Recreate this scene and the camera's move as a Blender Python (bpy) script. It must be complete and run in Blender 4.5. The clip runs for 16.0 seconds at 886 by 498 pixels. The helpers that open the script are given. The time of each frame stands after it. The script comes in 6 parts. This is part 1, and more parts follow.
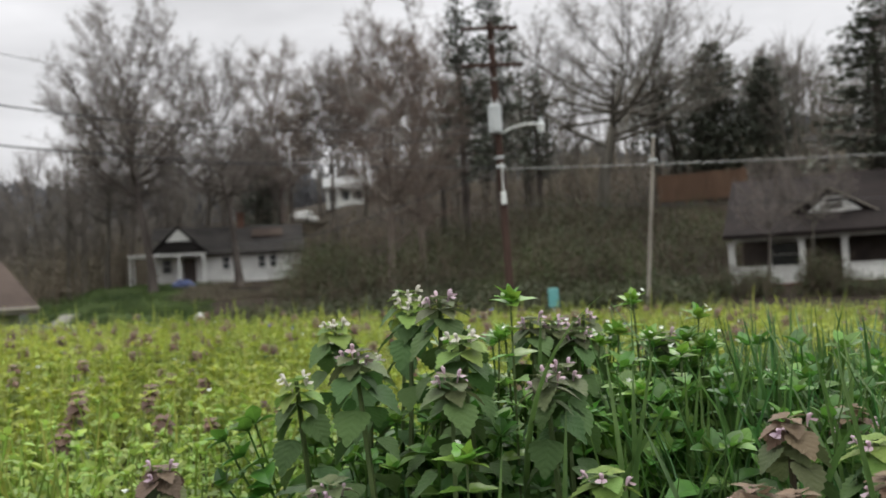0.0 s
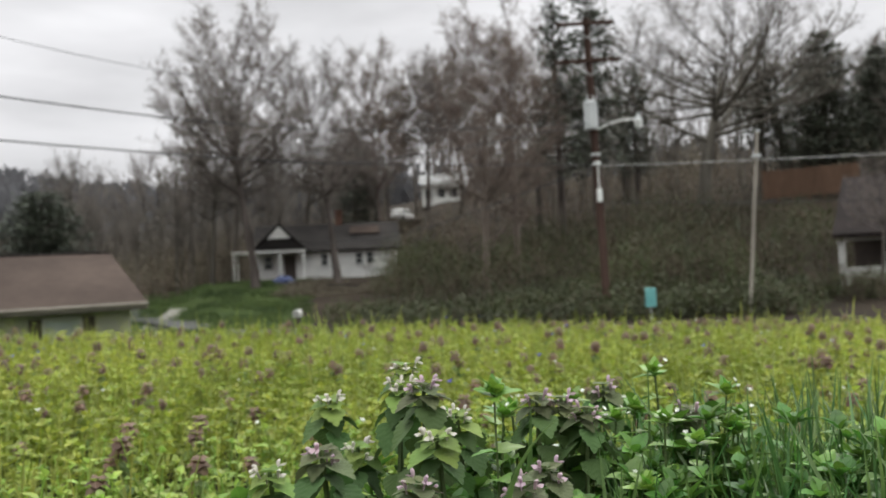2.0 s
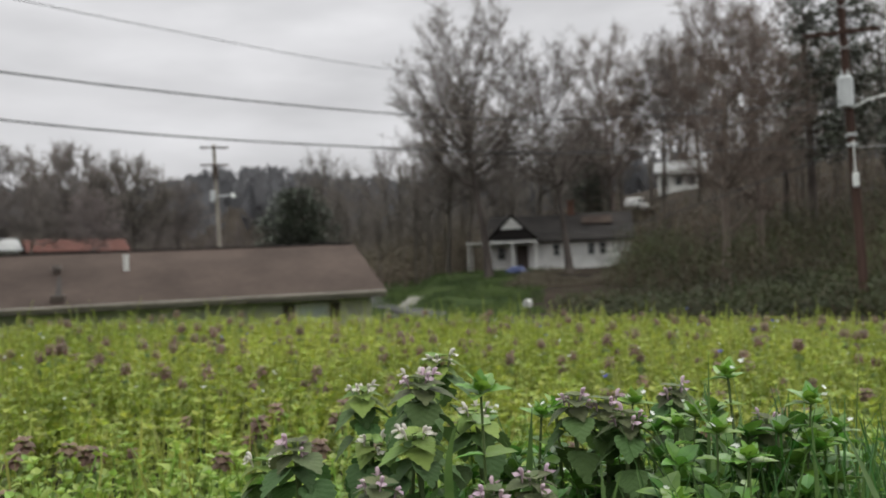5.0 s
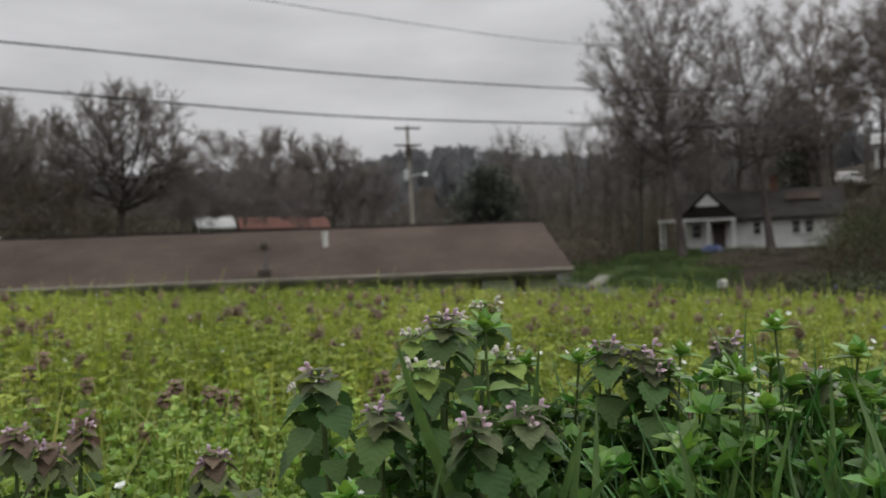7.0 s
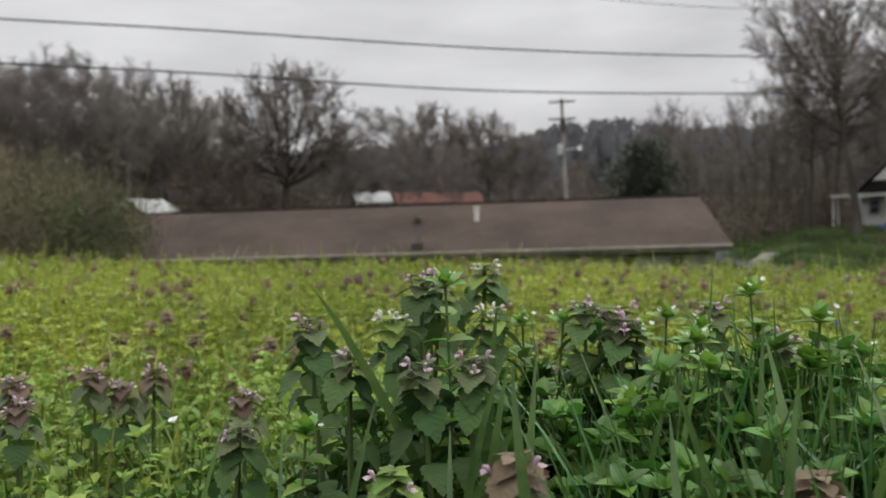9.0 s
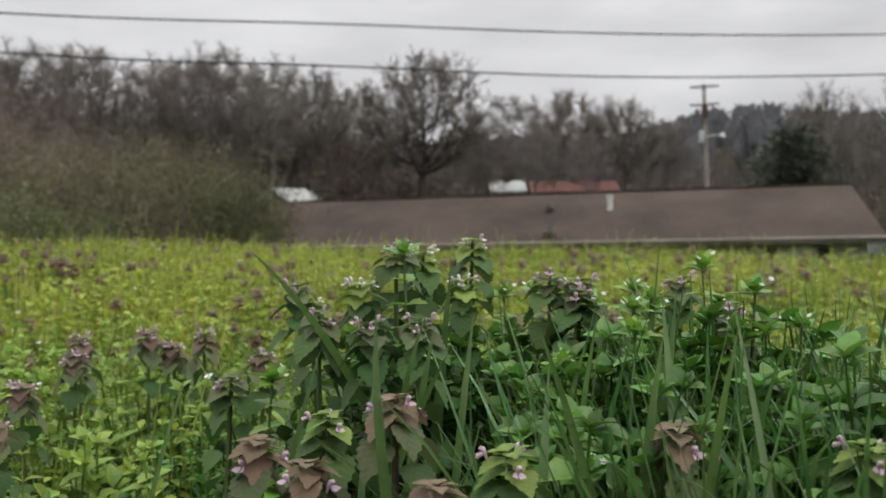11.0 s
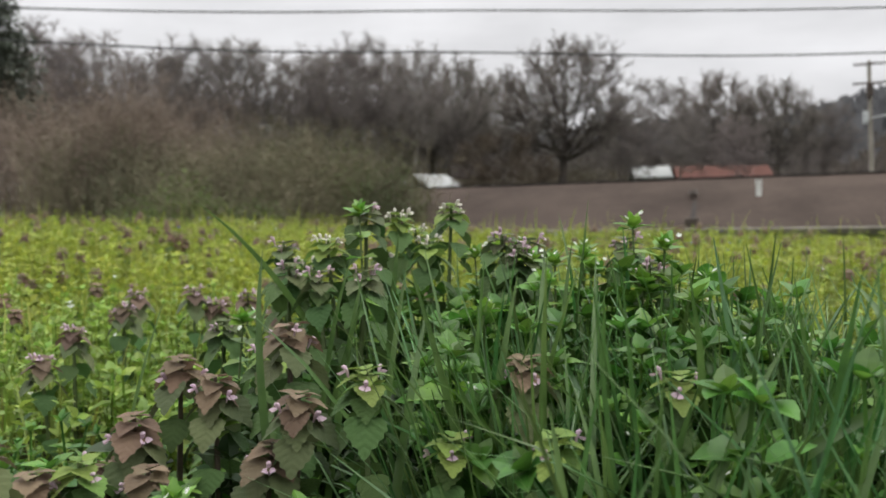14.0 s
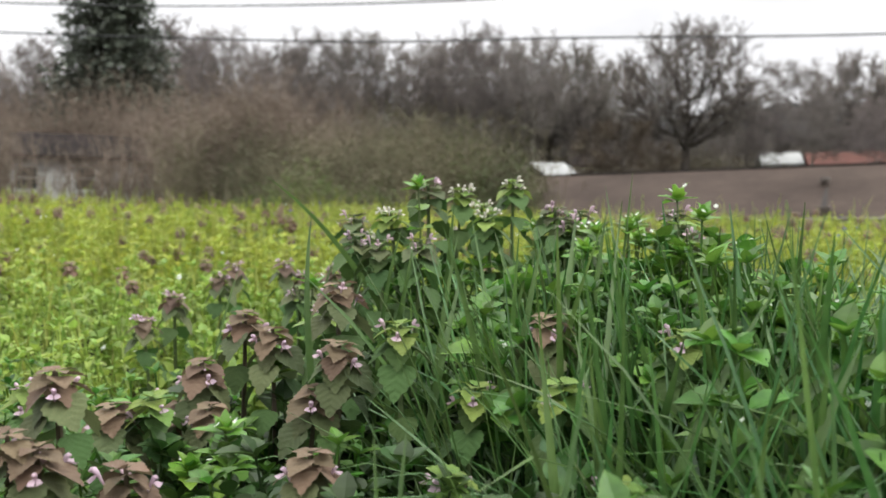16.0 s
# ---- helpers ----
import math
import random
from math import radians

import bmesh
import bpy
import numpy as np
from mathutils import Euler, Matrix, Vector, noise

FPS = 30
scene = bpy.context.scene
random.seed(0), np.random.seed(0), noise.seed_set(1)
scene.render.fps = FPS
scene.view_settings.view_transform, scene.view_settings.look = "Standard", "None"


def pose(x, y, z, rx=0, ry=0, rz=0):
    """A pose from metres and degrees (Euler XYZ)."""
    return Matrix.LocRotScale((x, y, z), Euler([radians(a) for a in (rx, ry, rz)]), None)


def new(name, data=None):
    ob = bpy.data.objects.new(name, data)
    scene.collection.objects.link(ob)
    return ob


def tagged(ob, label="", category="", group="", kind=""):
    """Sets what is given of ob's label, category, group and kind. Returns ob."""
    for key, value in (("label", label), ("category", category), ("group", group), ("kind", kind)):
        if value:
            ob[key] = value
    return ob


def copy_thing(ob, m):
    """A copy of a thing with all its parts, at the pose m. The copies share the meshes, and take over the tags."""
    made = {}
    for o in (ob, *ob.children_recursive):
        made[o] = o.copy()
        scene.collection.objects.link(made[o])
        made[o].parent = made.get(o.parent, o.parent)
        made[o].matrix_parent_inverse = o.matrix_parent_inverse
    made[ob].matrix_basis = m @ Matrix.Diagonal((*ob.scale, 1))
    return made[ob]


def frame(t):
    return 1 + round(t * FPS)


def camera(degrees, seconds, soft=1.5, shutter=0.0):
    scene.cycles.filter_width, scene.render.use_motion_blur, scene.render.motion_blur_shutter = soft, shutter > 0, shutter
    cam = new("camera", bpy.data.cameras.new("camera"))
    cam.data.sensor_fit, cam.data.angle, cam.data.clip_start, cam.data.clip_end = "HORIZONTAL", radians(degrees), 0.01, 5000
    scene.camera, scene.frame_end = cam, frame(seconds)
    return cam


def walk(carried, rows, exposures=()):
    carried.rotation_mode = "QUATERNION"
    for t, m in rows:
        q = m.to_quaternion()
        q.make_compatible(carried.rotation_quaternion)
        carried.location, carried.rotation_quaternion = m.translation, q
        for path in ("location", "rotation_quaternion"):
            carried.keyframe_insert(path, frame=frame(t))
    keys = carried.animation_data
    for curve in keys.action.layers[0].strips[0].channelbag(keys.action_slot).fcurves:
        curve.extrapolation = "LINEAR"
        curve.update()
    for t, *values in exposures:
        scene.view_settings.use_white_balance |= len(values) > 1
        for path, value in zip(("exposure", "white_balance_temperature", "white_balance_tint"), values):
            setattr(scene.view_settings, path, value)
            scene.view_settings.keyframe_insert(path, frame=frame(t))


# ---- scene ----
cam = camera(55.1, 16.0, soft=1.7)
cam.data.dof.use_dof = True
cam.data.dof.focus_distance = 0.455
cam.data.dof.aperture_fstop = 15.0
# seconds, place, turn to the left, tilt up, lean
PATH = [
    (0.0, -0.0304, -0.0107, 0.2401, -2.926, 1.988, -3.044),
    (0.5, -0.0161, -0.0107, 0.2442, -1.504, 1.997, -3.013),
    (1.0, 0.0000, 0.0000, 0.2500, 0.000, 2.000, -2.900),
    (1.5, 0.0159, 0.0079, 0.2651, 1.595, 2.076, -2.722),
    (2.0, 0.0347, 0.0177, 0.2856, 3.531, 2.097, -2.667),
    (2.5, 0.0535, 0.0199, 0.3041, 5.566, 2.094, -2.585),
    (3.0, 0.0644, 0.0267, 0.3046, 7.879, 2.136, -2.544),
    (3.5, 0.0789, 0.0408, 0.3047, 10.738, 2.149, -2.409),
    (6.0, 0.1975, 0.0907, 0.2613, 25.217, 1.769, -1.901),
    (6.5, 0.2171, 0.0939, 0.2605, 28.573, 1.425, -1.679),
    (7.0, 0.2367, 0.0971, 0.2572, 31.999, 1.050, -1.588),
    (7.5, 0.2621, 0.1066, 0.2577, 34.732, 0.477, -1.440),
    (8.0, 0.2864, 0.1175, 0.2507, 36.606, -0.022, -1.399),
    (8.5, 0.3104, 0.1188, 0.2475, 38.826, -0.260, -1.286),
    (9.0, 0.3405, 0.1233, 0.2481, 42.385, -0.414, -1.059),
    (9.5, 0.3688, 0.1363, 0.2497, 45.299, -0.593, -0.877),
    (12.0, 0.4845, 0.1902, 0.2296, 54.452, -1.305, -0.414),
    (12.5, 0.5024, 0.2069, 0.2294, 55.761, -1.480, -0.293),
    (13.0, 0.5204, 0.2180, 0.2295, 57.068, -1.631, -0.299),
    (13.5, 0.5405, 0.2277, 0.2266, 58.891, -1.758, -0.331),
    (14.0, 0.5588, 0.2358, 0.2195, 60.980, -1.874, -0.321),
    (14.5, 0.5730, 0.2443, 0.2139, 63.048, -2.031, -0.259),
    (15.0, 0.5833, 0.2513, 0.2140, 64.918, -2.238, -0.225),
    (15.5, 0.5948, 0.2548, 0.2116, 66.729, -2.380, -0.239),
    (16.0, 0.6099, 0.2593, 0.2085, 68.843, -2.628, -0.155),
]
walk(cam, [(t, pose(x, y, z, 90 + tilt, 0, turn) @ pose(0, 0, 0, 0, 0, lean)) for t, x, y, z, turn, tilt, lean in PATH],
     exposures=[(0.0, 0.0, 6540, 5.5), (3.5, 0.03, 6540, 5.5), (6.0, -0.47, 6540, 5.5), (7.0, -0.56, 6540, 5.5), (7.5, -0.4, 6540, 5.5), (8.0, -0.33, 6540, 5.5), (9.0, -0.27, 6540, 5.5), (12.0, -0.2, 6540, 5.5), (14.0, -0.02, 6540, 5.5), (16.0, 0.37, 6540, 5.5)])

# ---- light: an overcast spring day ----
world = bpy.data.worlds.new("overcast_sky")
scene.world = world
world.use_nodes = True
wn, wl = world.node_tree.nodes, world.node_tree.links
for node in list(wn):
    wn.remove(node)
sky = wn.new("ShaderNodeTexSky")
sky.sky_type, sky.sun_disc = "NISHITA", False
sky.sun_elevation, sky.sun_rotation = radians(48), radians(200)
sky.air_density, sky.dust_density = 1.5, 3.0
way = wn.new("ShaderNodeTexCoord")
split = wn.new("ShaderNodeSeparateXYZ")
wl.new(way.outputs["Generated"], split.inputs[0])
rise = wn.new("ShaderNodeValToRGB")          # an overcast dome is brighter overhead than at the horizon
rise.color_ramp.elements[0].position, rise.color_ramp.elements[0].color = 0.0, (0.835, 0.812, 0.862, 1)
rise.color_ramp.elements[1].position, rise.color_ramp.elements[1].color = 1.0, (3.65, 3.65, 3.6, 1)
low = rise.color_ramp.elements.new(0.34)
low.color = (0.92, 0.897, 0.945, 1)
wl.new(split.outputs["Z"], rise.inputs[0])
squash = wn.new("ShaderNodeMapping")
squash.inputs["Scale"].default_value = (1.6, 1.6, 6.0)
wl.new(way.outputs["Generated"], squash.inputs[0])
cloud = wn.new("ShaderNodeTexNoise")
cloud.inputs["Scale"].default_value, cloud.inputs["Detail"].default_value = 2.2, 5.0
wl.new(squash.outputs[0], cloud.inputs["Vector"])
tone = wn.new("ShaderNodeMapRange")
tone.inputs["From Min"].default_value, tone.inputs["From Max"].default_value = 0.3, 0.7
tone.inputs["To Min"].default_value, tone.inputs["To Max"].default_value = 0.78, 1.08
wl.new(cloud.outputs["Fac"], tone.inputs["Value"])
deck = wn.new("ShaderNodeVectorMath")
deck.operation = "SCALE"
wl.new(rise.outputs[0], deck.inputs[0])
wl.new(tone.outputs[0], deck.inputs["Scale"])
dim = wn.new("ShaderNodeVectorMath")
dim.operation = "SCALE"
dim.inputs["Scale"].default_value = 0.1
wl.new(sky.outputs[0], dim.inputs[0])
blend = wn.new("ShaderNodeMix")
blend.data_type = "RGBA"
blend.inputs["Factor"].default_value = 0.96
wl.new(dim.outputs[0], blend.inputs["A"])
wl.new(deck.outputs[0], blend.inputs["B"])
back = wn.new("ShaderNodeBackground")
back.inputs["Strength"].default_value = 1.0
wl.new(blend.outputs["Result"], back.inputs["Color"])
wo = wn.new("ShaderNodeOutputWorld")
wl.new(back.outputs[0], wo.inputs["Surface"])

sun = new("sun", bpy.data.lights.new("sun", "SUN"))
sun.data.energy, sun.data.angle, sun.data.color = 1.2, radians(30), (1.0, 0.97, 0.92)
sun.matrix_basis = pose(0, 0, 50, 42, 0, 160)

# ---- materials ----
def material(name, dark, light, scale=4.0, rough=0.8, bump=0.0, bump_scale=40.0, coords="Object", stretch=(1, 1, 1),
             vary=0.0, metal=0.0, glow=0.0, fine=0.25, island=False, shift=0.03):
    """Two colours mixed by coarse and fine noise, with relief, and a shift of tone from piece to piece."""
    m = bpy.data.materials.new(name)
    m.use_nodes = True
    n, l = m.node_tree.nodes, m.node_tree.links
    b = n["Principled BSDF"]
    tc = n.new("ShaderNodeTexCoord")
    mp = n.new("ShaderNodeMapping")
    mp.inputs["Scale"].default_value = stretch
    l.new(tc.outputs[coords], mp.inputs[0])
    big = n.new("ShaderNodeTexNoise")
    big.inputs["Scale"].default_value, big.inputs["Detail"].default_value = scale, 4
    l.new(mp.outputs[0], big.inputs["Vector"])
    small = n.new("ShaderNodeTexNoise")
    small.inputs["Scale"].default_value, small.inputs["Detail"].default_value = scale * 9, 3
    l.new(mp.outputs[0], small.inputs["Vector"])
    mixf = n.new("ShaderNodeMix")
    mixf.inputs["Factor"].default_value = fine
    l.new(big.outputs["Fac"], mixf.inputs["A"])
    l.new(small.outputs["Fac"], mixf.inputs["B"])
    ramp = n.new("ShaderNodeValToRGB")
    ramp.color_ramp.elements[0].position, ramp.color_ramp.elements[0].color = 0.33, (*dark, 1)
    ramp.color_ramp.elements[1].position, ramp.color_ramp.elements[1].color = 0.67, (*light, 1)
    l.new(mixf.outputs["Result"], ramp.inputs[0])
    out = ramp.outputs[0]
    if vary:
        if island:
            g = n.new("ShaderNodeNewGeometry")
            r = g.outputs["Random Per Island"]
        else:
            g = n.new("ShaderNodeObjectInfo")
            r = g.outputs["Random"]
        hsv = n.new("ShaderNodeHueSaturation")
        for key, lo, hi in (("Value", 1 - vary, 1 + vary), ("Hue", 0.5 - shift, 0.5 + shift)):
            mr = n.new("ShaderNodeMapRange")
            mr.inputs["To Min"].default_value, mr.inputs["To Max"].default_value = lo, hi
            if key == "Hue":
                turn = n.new("ShaderNodeMath")
                turn.operation = "MULTIPLY_ADD"
                turn.inputs[1].default_value, turn.inputs[2].default_value = 7.31, 0.0
                l.new(r, turn.inputs[0])
                fr = n.new("ShaderNodeMath")
                fr.operation = "FRACT"
                l.new(turn.outputs[0], fr.inputs[0])
                l.new(fr.outputs[0], mr.inputs["Value"])
            else:
                l.new(r, mr.inputs["Value"])
            l.new(mr.outputs[0], hsv.inputs[key])
        l.new(out, hsv.inputs["Color"])
        out = hsv.outputs[0]
    l.new(out, b.inputs["Base Color"])
    b.inputs["Roughness"].default_value, b.inputs["Metallic"].default_value = rough, metal
    if rough >= 0.84:
        b.inputs["Specular IOR Level"].default_value = 0.08
    if bump:
        t = n.new("ShaderNodeTexNoise")
        t.inputs["Scale"].default_value, t.inputs["Detail"].default_value = bump_scale, 4
        l.new(mp.outputs[0], t.inputs["Vector"])
        bp = n.new("ShaderNodeBump")
        bp.inputs["Strength"].default_value, bp.inputs["Distance"].default_value = bump, 0.5 / bump_scale
        l.new(t.outputs["Fac"], bp.inputs["Height"])
        l.new(bp.outputs[0], b.inputs["Normal"])
    return m


def leafy(name, dark, light, scale=60.0, rough=0.55, vary=0.25, through_light=0.35, island=True, shift=0.02, bump=0.0, veins=False):
    """A thin leaf: part of the light goes through it."""
    m = material(name, dark, light, scale=scale, rough=rough, vary=vary, island=island, shift=shift, bump=bump, bump_scale=scale * 6)
    n, l = m.node_tree.nodes, m.node_tree.links
    b, out = n["Principled BSDF"], n["Material Output"]
    b.inputs["Specular IOR Level"].default_value = 0.05 if rough >= 0.84 else 0.5
    tr = n.new("ShaderNodeBsdfTranslucent")
    src = b.inputs["Base Color"].links[0].from_socket
    l.new(src, tr.inputs["Color"])
    mx = n.new("ShaderNodeMixShader")
    mx.inputs[0].default_value = through_light
    l.new(b.outputs[0], mx.inputs[1])
    l.new(tr.outputs[0], mx.inputs[2])
    l.new(mx.outputs[0], out.inputs["Surface"])
    if veins:
        b.inputs["Specular IOR Level"].default_value = 0.22
        b.inputs["Sheen Weight"].default_value, b.inputs["Sheen Roughness"].default_value = 0.08, 0.5
        # side veins slant forward from a midrib; leaf length runs along local x
        tc = n.new("ShaderNodeTexCoord")
        sp = n.new("ShaderNodeSeparateXYZ")
        l.new(tc.outputs["Object"], sp.inputs[0])
        ab, ma, si, mn, rb = [n.new("ShaderNodeMath") for i in range(5)]
        ab.operation = "ABSOLUTE"
        l.new(sp.outputs["Y"], ab.inputs[0])
        ma.operation, ma.inputs[1].default_value = "MULTIPLY_ADD", -0.8
        l.new(ab.outputs[0], ma.inputs[0])
        l.new(sp.outputs["X"], ma.inputs[2])
        si.operation, si.inputs[1].default_value = "MULTIPLY", 33.0
        l.new(ma.outputs[0], si.inputs[0])
        mn.operation = "SINE"
        l.new(si.outputs[0], mn.inputs[0])
        bp = n.new("ShaderNodeBump")
        bp.inputs["Strength"].default_value, bp.inputs["Distance"].default_value = 0.12, 0.03
        l.new(mn.outputs[0], bp.inputs["Height"])
        old = b.inputs["Normal"].links
        if old:
            l.new(old[0].from_socket, bp.inputs["Normal"])
        l.new(bp.outputs[0], b.inputs["Normal"])
    return m


BARK = material("grey_bark", (0.05, 0.044, 0.039), (0.135, 0.119, 0.106), 1.2, 0.9, 0.6, 12, stretch=(1, 1, 0.3), vary=0.15)
# paler bark and see-through twigs: valley haze is put into these two
BARK_HAZED = material("hazed_far_bark", (0.12, 0.106, 0.098), (0.24, 0.214, 0.198), 1.0, 0.9, vary=0.15)
TWIG_HAZED = leafy("hazed_far_twigs", (0.14, 0.122, 0.116), (0.25, 0.222, 0.212), 0.4, 0.9, 0.15, 0.5, island=False)
BARK_PALE = material("pale_bark", (0.09, 0.072, 0.062), (0.2, 0.165, 0.145), 1.0, 0.9, 0.5, 10, stretch=(1, 1, 0.3), vary=0.1)
TWIG = leafy("budding_twigs", (0.125, 0.11, 0.102), (0.245, 0.216, 0.2), 0.4, 0.9, 0.15, 0.5, island=False)
TWIG_PALE = leafy("pale_twigs", (0.12, 0.092, 0.08), (0.22, 0.175, 0.155), 0.4, 0.9, 0.1, 0.5, island=False)
NEEDLE = leafy("pine_needles", (0.038, 0.047, 0.036), (0.085, 0.096, 0.068), 1.0, 0.6, 0.25, 0.1)
CEDAR = leafy("cedar_needles", (0.042, 0.051, 0.038), (0.092, 0.104, 0.074), 1.0, 0.6, 0.25, 0.1)
THICKET_STEM = material("thicket_stems", (0.13, 0.1, 0.082), (0.25, 0.2, 0.165), 0.3, 0.9)
PALE_ROOF = material("pale_roof_metal", (0.26, 0.26, 0.265), (0.38, 0.38, 0.385), 0.6, 0.88)
HEDGE_STEM = material("hedge_stems", (0.1, 0.088, 0.062), (0.2, 0.175, 0.12), 0.3, 0.9)
SPRUCE = leafy("spruce_needles", (0.04, 0.049, 0.038), (0.088, 0.103, 0.074), 1.0, 0.6, 0.25, 0.1)
BRUSH_TWIG = material("brush_stems", (0.052, 0.042, 0.033), (0.125, 0.099, 0.075), 0.3, 0.9)
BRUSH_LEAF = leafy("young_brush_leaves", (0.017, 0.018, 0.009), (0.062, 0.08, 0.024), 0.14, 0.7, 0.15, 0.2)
YOUNG_GREEN = leafy("young_green_leaves", (0.032, 0.046, 0.014), (0.095, 0.128, 0.036), 0.2, 0.7, 0.2, 0.25)
BRUSH_DRY = leafy("dry_brush_leaves", (0.075, 0.064, 0.046), (0.17, 0.145, 0.1), 0.25, 0.7, 0.15, 0.2)
SHINGLE = material("brown_shingles", (0.042, 0.031, 0.027), (0.078, 0.058, 0.05), 0.5, 0.9, 0.3, 60, vary=0.0)
SHINGLE_DARK = material("dark_shingles", (0.022, 0.02, 0.02), (0.046, 0.042, 0.041), 0.7, 0.9, 0.3, 50)
SHINGLE_RED = material("brown_red_shingles", (0.011, 0.009, 0.009), (0.025, 0.019, 0.019), 0.6, 0.9, 0.3, 50)
TIN_RED = material("red_roof_metal", (0.08, 0.037, 0.031), (0.13, 0.06, 0.051), 0.4, 0.88)
WHITE = material("white_paint", (0.4, 0.4, 0.385), (0.7, 0.7, 0.68), 0.9, 0.6, 0.1, 20)
CREAM = material("cream_siding", (0.36, 0.36, 0.29), (0.5, 0.5, 0.4), 0.7, 0.65, 0.1, 20)
TRIM = material("tan_fascia", (0.15, 0.132, 0.108), (0.24, 0.215, 0.178), 0.7, 0.6)
SHADE_WOOD = material("dark_shutter", (0.035, 0.025, 0.02), (0.07, 0.05, 0.04), 2.0, 0.6)
GLASS = material("window_glass", (0.02, 0.024, 0.026), (0.05, 0.055, 0.06), 0.5, 0.12)
CURTAIN = material("pale_curtain", (0.42, 0.46, 0.45), (0.55, 0.6, 0.58), 2.0, 0.8)
POLE_WOOD = material("creosote_pole", (0.04, 0.025, 0.021), (0.09, 0.058, 0.048), 1.5, 0.85, 0.5, 25, stretch=(4, 4, 0.3))
POLE_PALE = material("weathered_pole", (0.19, 0.172, 0.148), (0.36, 0.33, 0.29), 1.5, 0.85, 0.4, 25, stretch=(4, 4, 0.3))
GALV = material("grey_enamel", (0.4, 0.42, 0.43), (0.55, 0.57, 0.58), 1.5, 0.4)
LAMP_WHITE = material("lamp_glass", (0.65, 0.67, 0.66), (0.8, 0.82, 0.8), 2.0, 0.3)
WHITE_BRIGHT = material("clean_white_paint", (0.56, 0.56, 0.55), (0.82, 0.82, 0.8), 0.8, 0.6, 0.1, 20)
WIRE = material("wire_jacket", (0.05, 0.05, 0.053), (0.09, 0.09, 0.095), 0.5, 0.9)
WIRE_PALE = material("bare_cable", (0.2, 0.2, 0.2), (0.34, 0.34, 0.34), 0.5, 0.5)
TEAL = material("teal_enamel", (0.1, 0.32, 0.32), (0.16, 0.42, 0.41), 2.0, 0.5)
BLUE = material("blue_tarp", (0.018, 0.03, 0.1), (0.032, 0.052, 0.16), 2.0, 0.5)
BRICK = material("brown_brick", (0.08, 0.045, 0.035), (0.16, 0.09, 0.07), 3.0, 0.85, 0.3, 30)
ASPHALT = material("asphalt", (0.05, 0.05, 0.05), (0.09, 0.09, 0.088), 0.5, 0.9, 0.3, 40)
CONCRETE = material("concrete_drive", (0.15, 0.145, 0.125), (0.25, 0.24, 0.215), 0.5, 0.85, 0.2, 30)
FENCE = material("cedar_fence", (0.09, 0.056, 0.04), (0.17, 0.108, 0.076), 0.7, 0.85, stretch=(1, 1, 0.2))
CARPAINT = material("white_car_paint", (0.7, 0.7, 0.7), (0.8, 0.8, 0.8), 0.5, 0.25)
RUBBER = material("rubber", (0.02, 0.02, 0.02), (0.035, 0.035, 0.035), 2.0, 0.8)


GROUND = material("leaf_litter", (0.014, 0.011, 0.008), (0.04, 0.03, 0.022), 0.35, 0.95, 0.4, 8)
THICKET = leafy("thicket_leaves", (0.155, 0.125, 0.096), (0.3, 0.245, 0.19), 0.25, 0.7, 0.15, 0.25)
GREENING = leafy("green_bush_leaves", (0.058, 0.085, 0.024), (0.155, 0.2, 0.062), 0.3, 0.65, 0.2, 0.3)
HEDGE = leafy("hedge_leaves", (0.046, 0.064, 0.026), (0.19, 0.188, 0.1), 0.35, 0.7, 0.15, 0.25)
# bluish grey is distance haze put into the forest's base colour
FOREST_HAZED = leafy("hazed_distant_forest", (0.09, 0.09, 0.098), (0.16, 0.158, 0.168), 0.02, 0.9, 0.2, 0.5)
LAWN_BLADE = leafy("lawn_blades", (0.028, 0.055, 0.012), (0.085, 0.125, 0.034), 0.25, 0.6, 0.25, 0.3)
LAWN = material("spring_lawn", (0.02, 0.034, 0.009), (0.05, 0.072, 0.02), 0.35, 0.9, 0.5, 6)
SOIL = material("weed_soil", (0.02, 0.022, 0.009), (0.05, 0.052, 0.02), 6.0, 0.95, 0.4, 60)

# ---- mesh helpers ----
def at(azimuth, distance):
    """The plan place at that turn to the left from straight ahead."""
    a = radians(azimuth)
    return Vector((-math.sin(a) * distance, math.cos(a) * distance, 0))


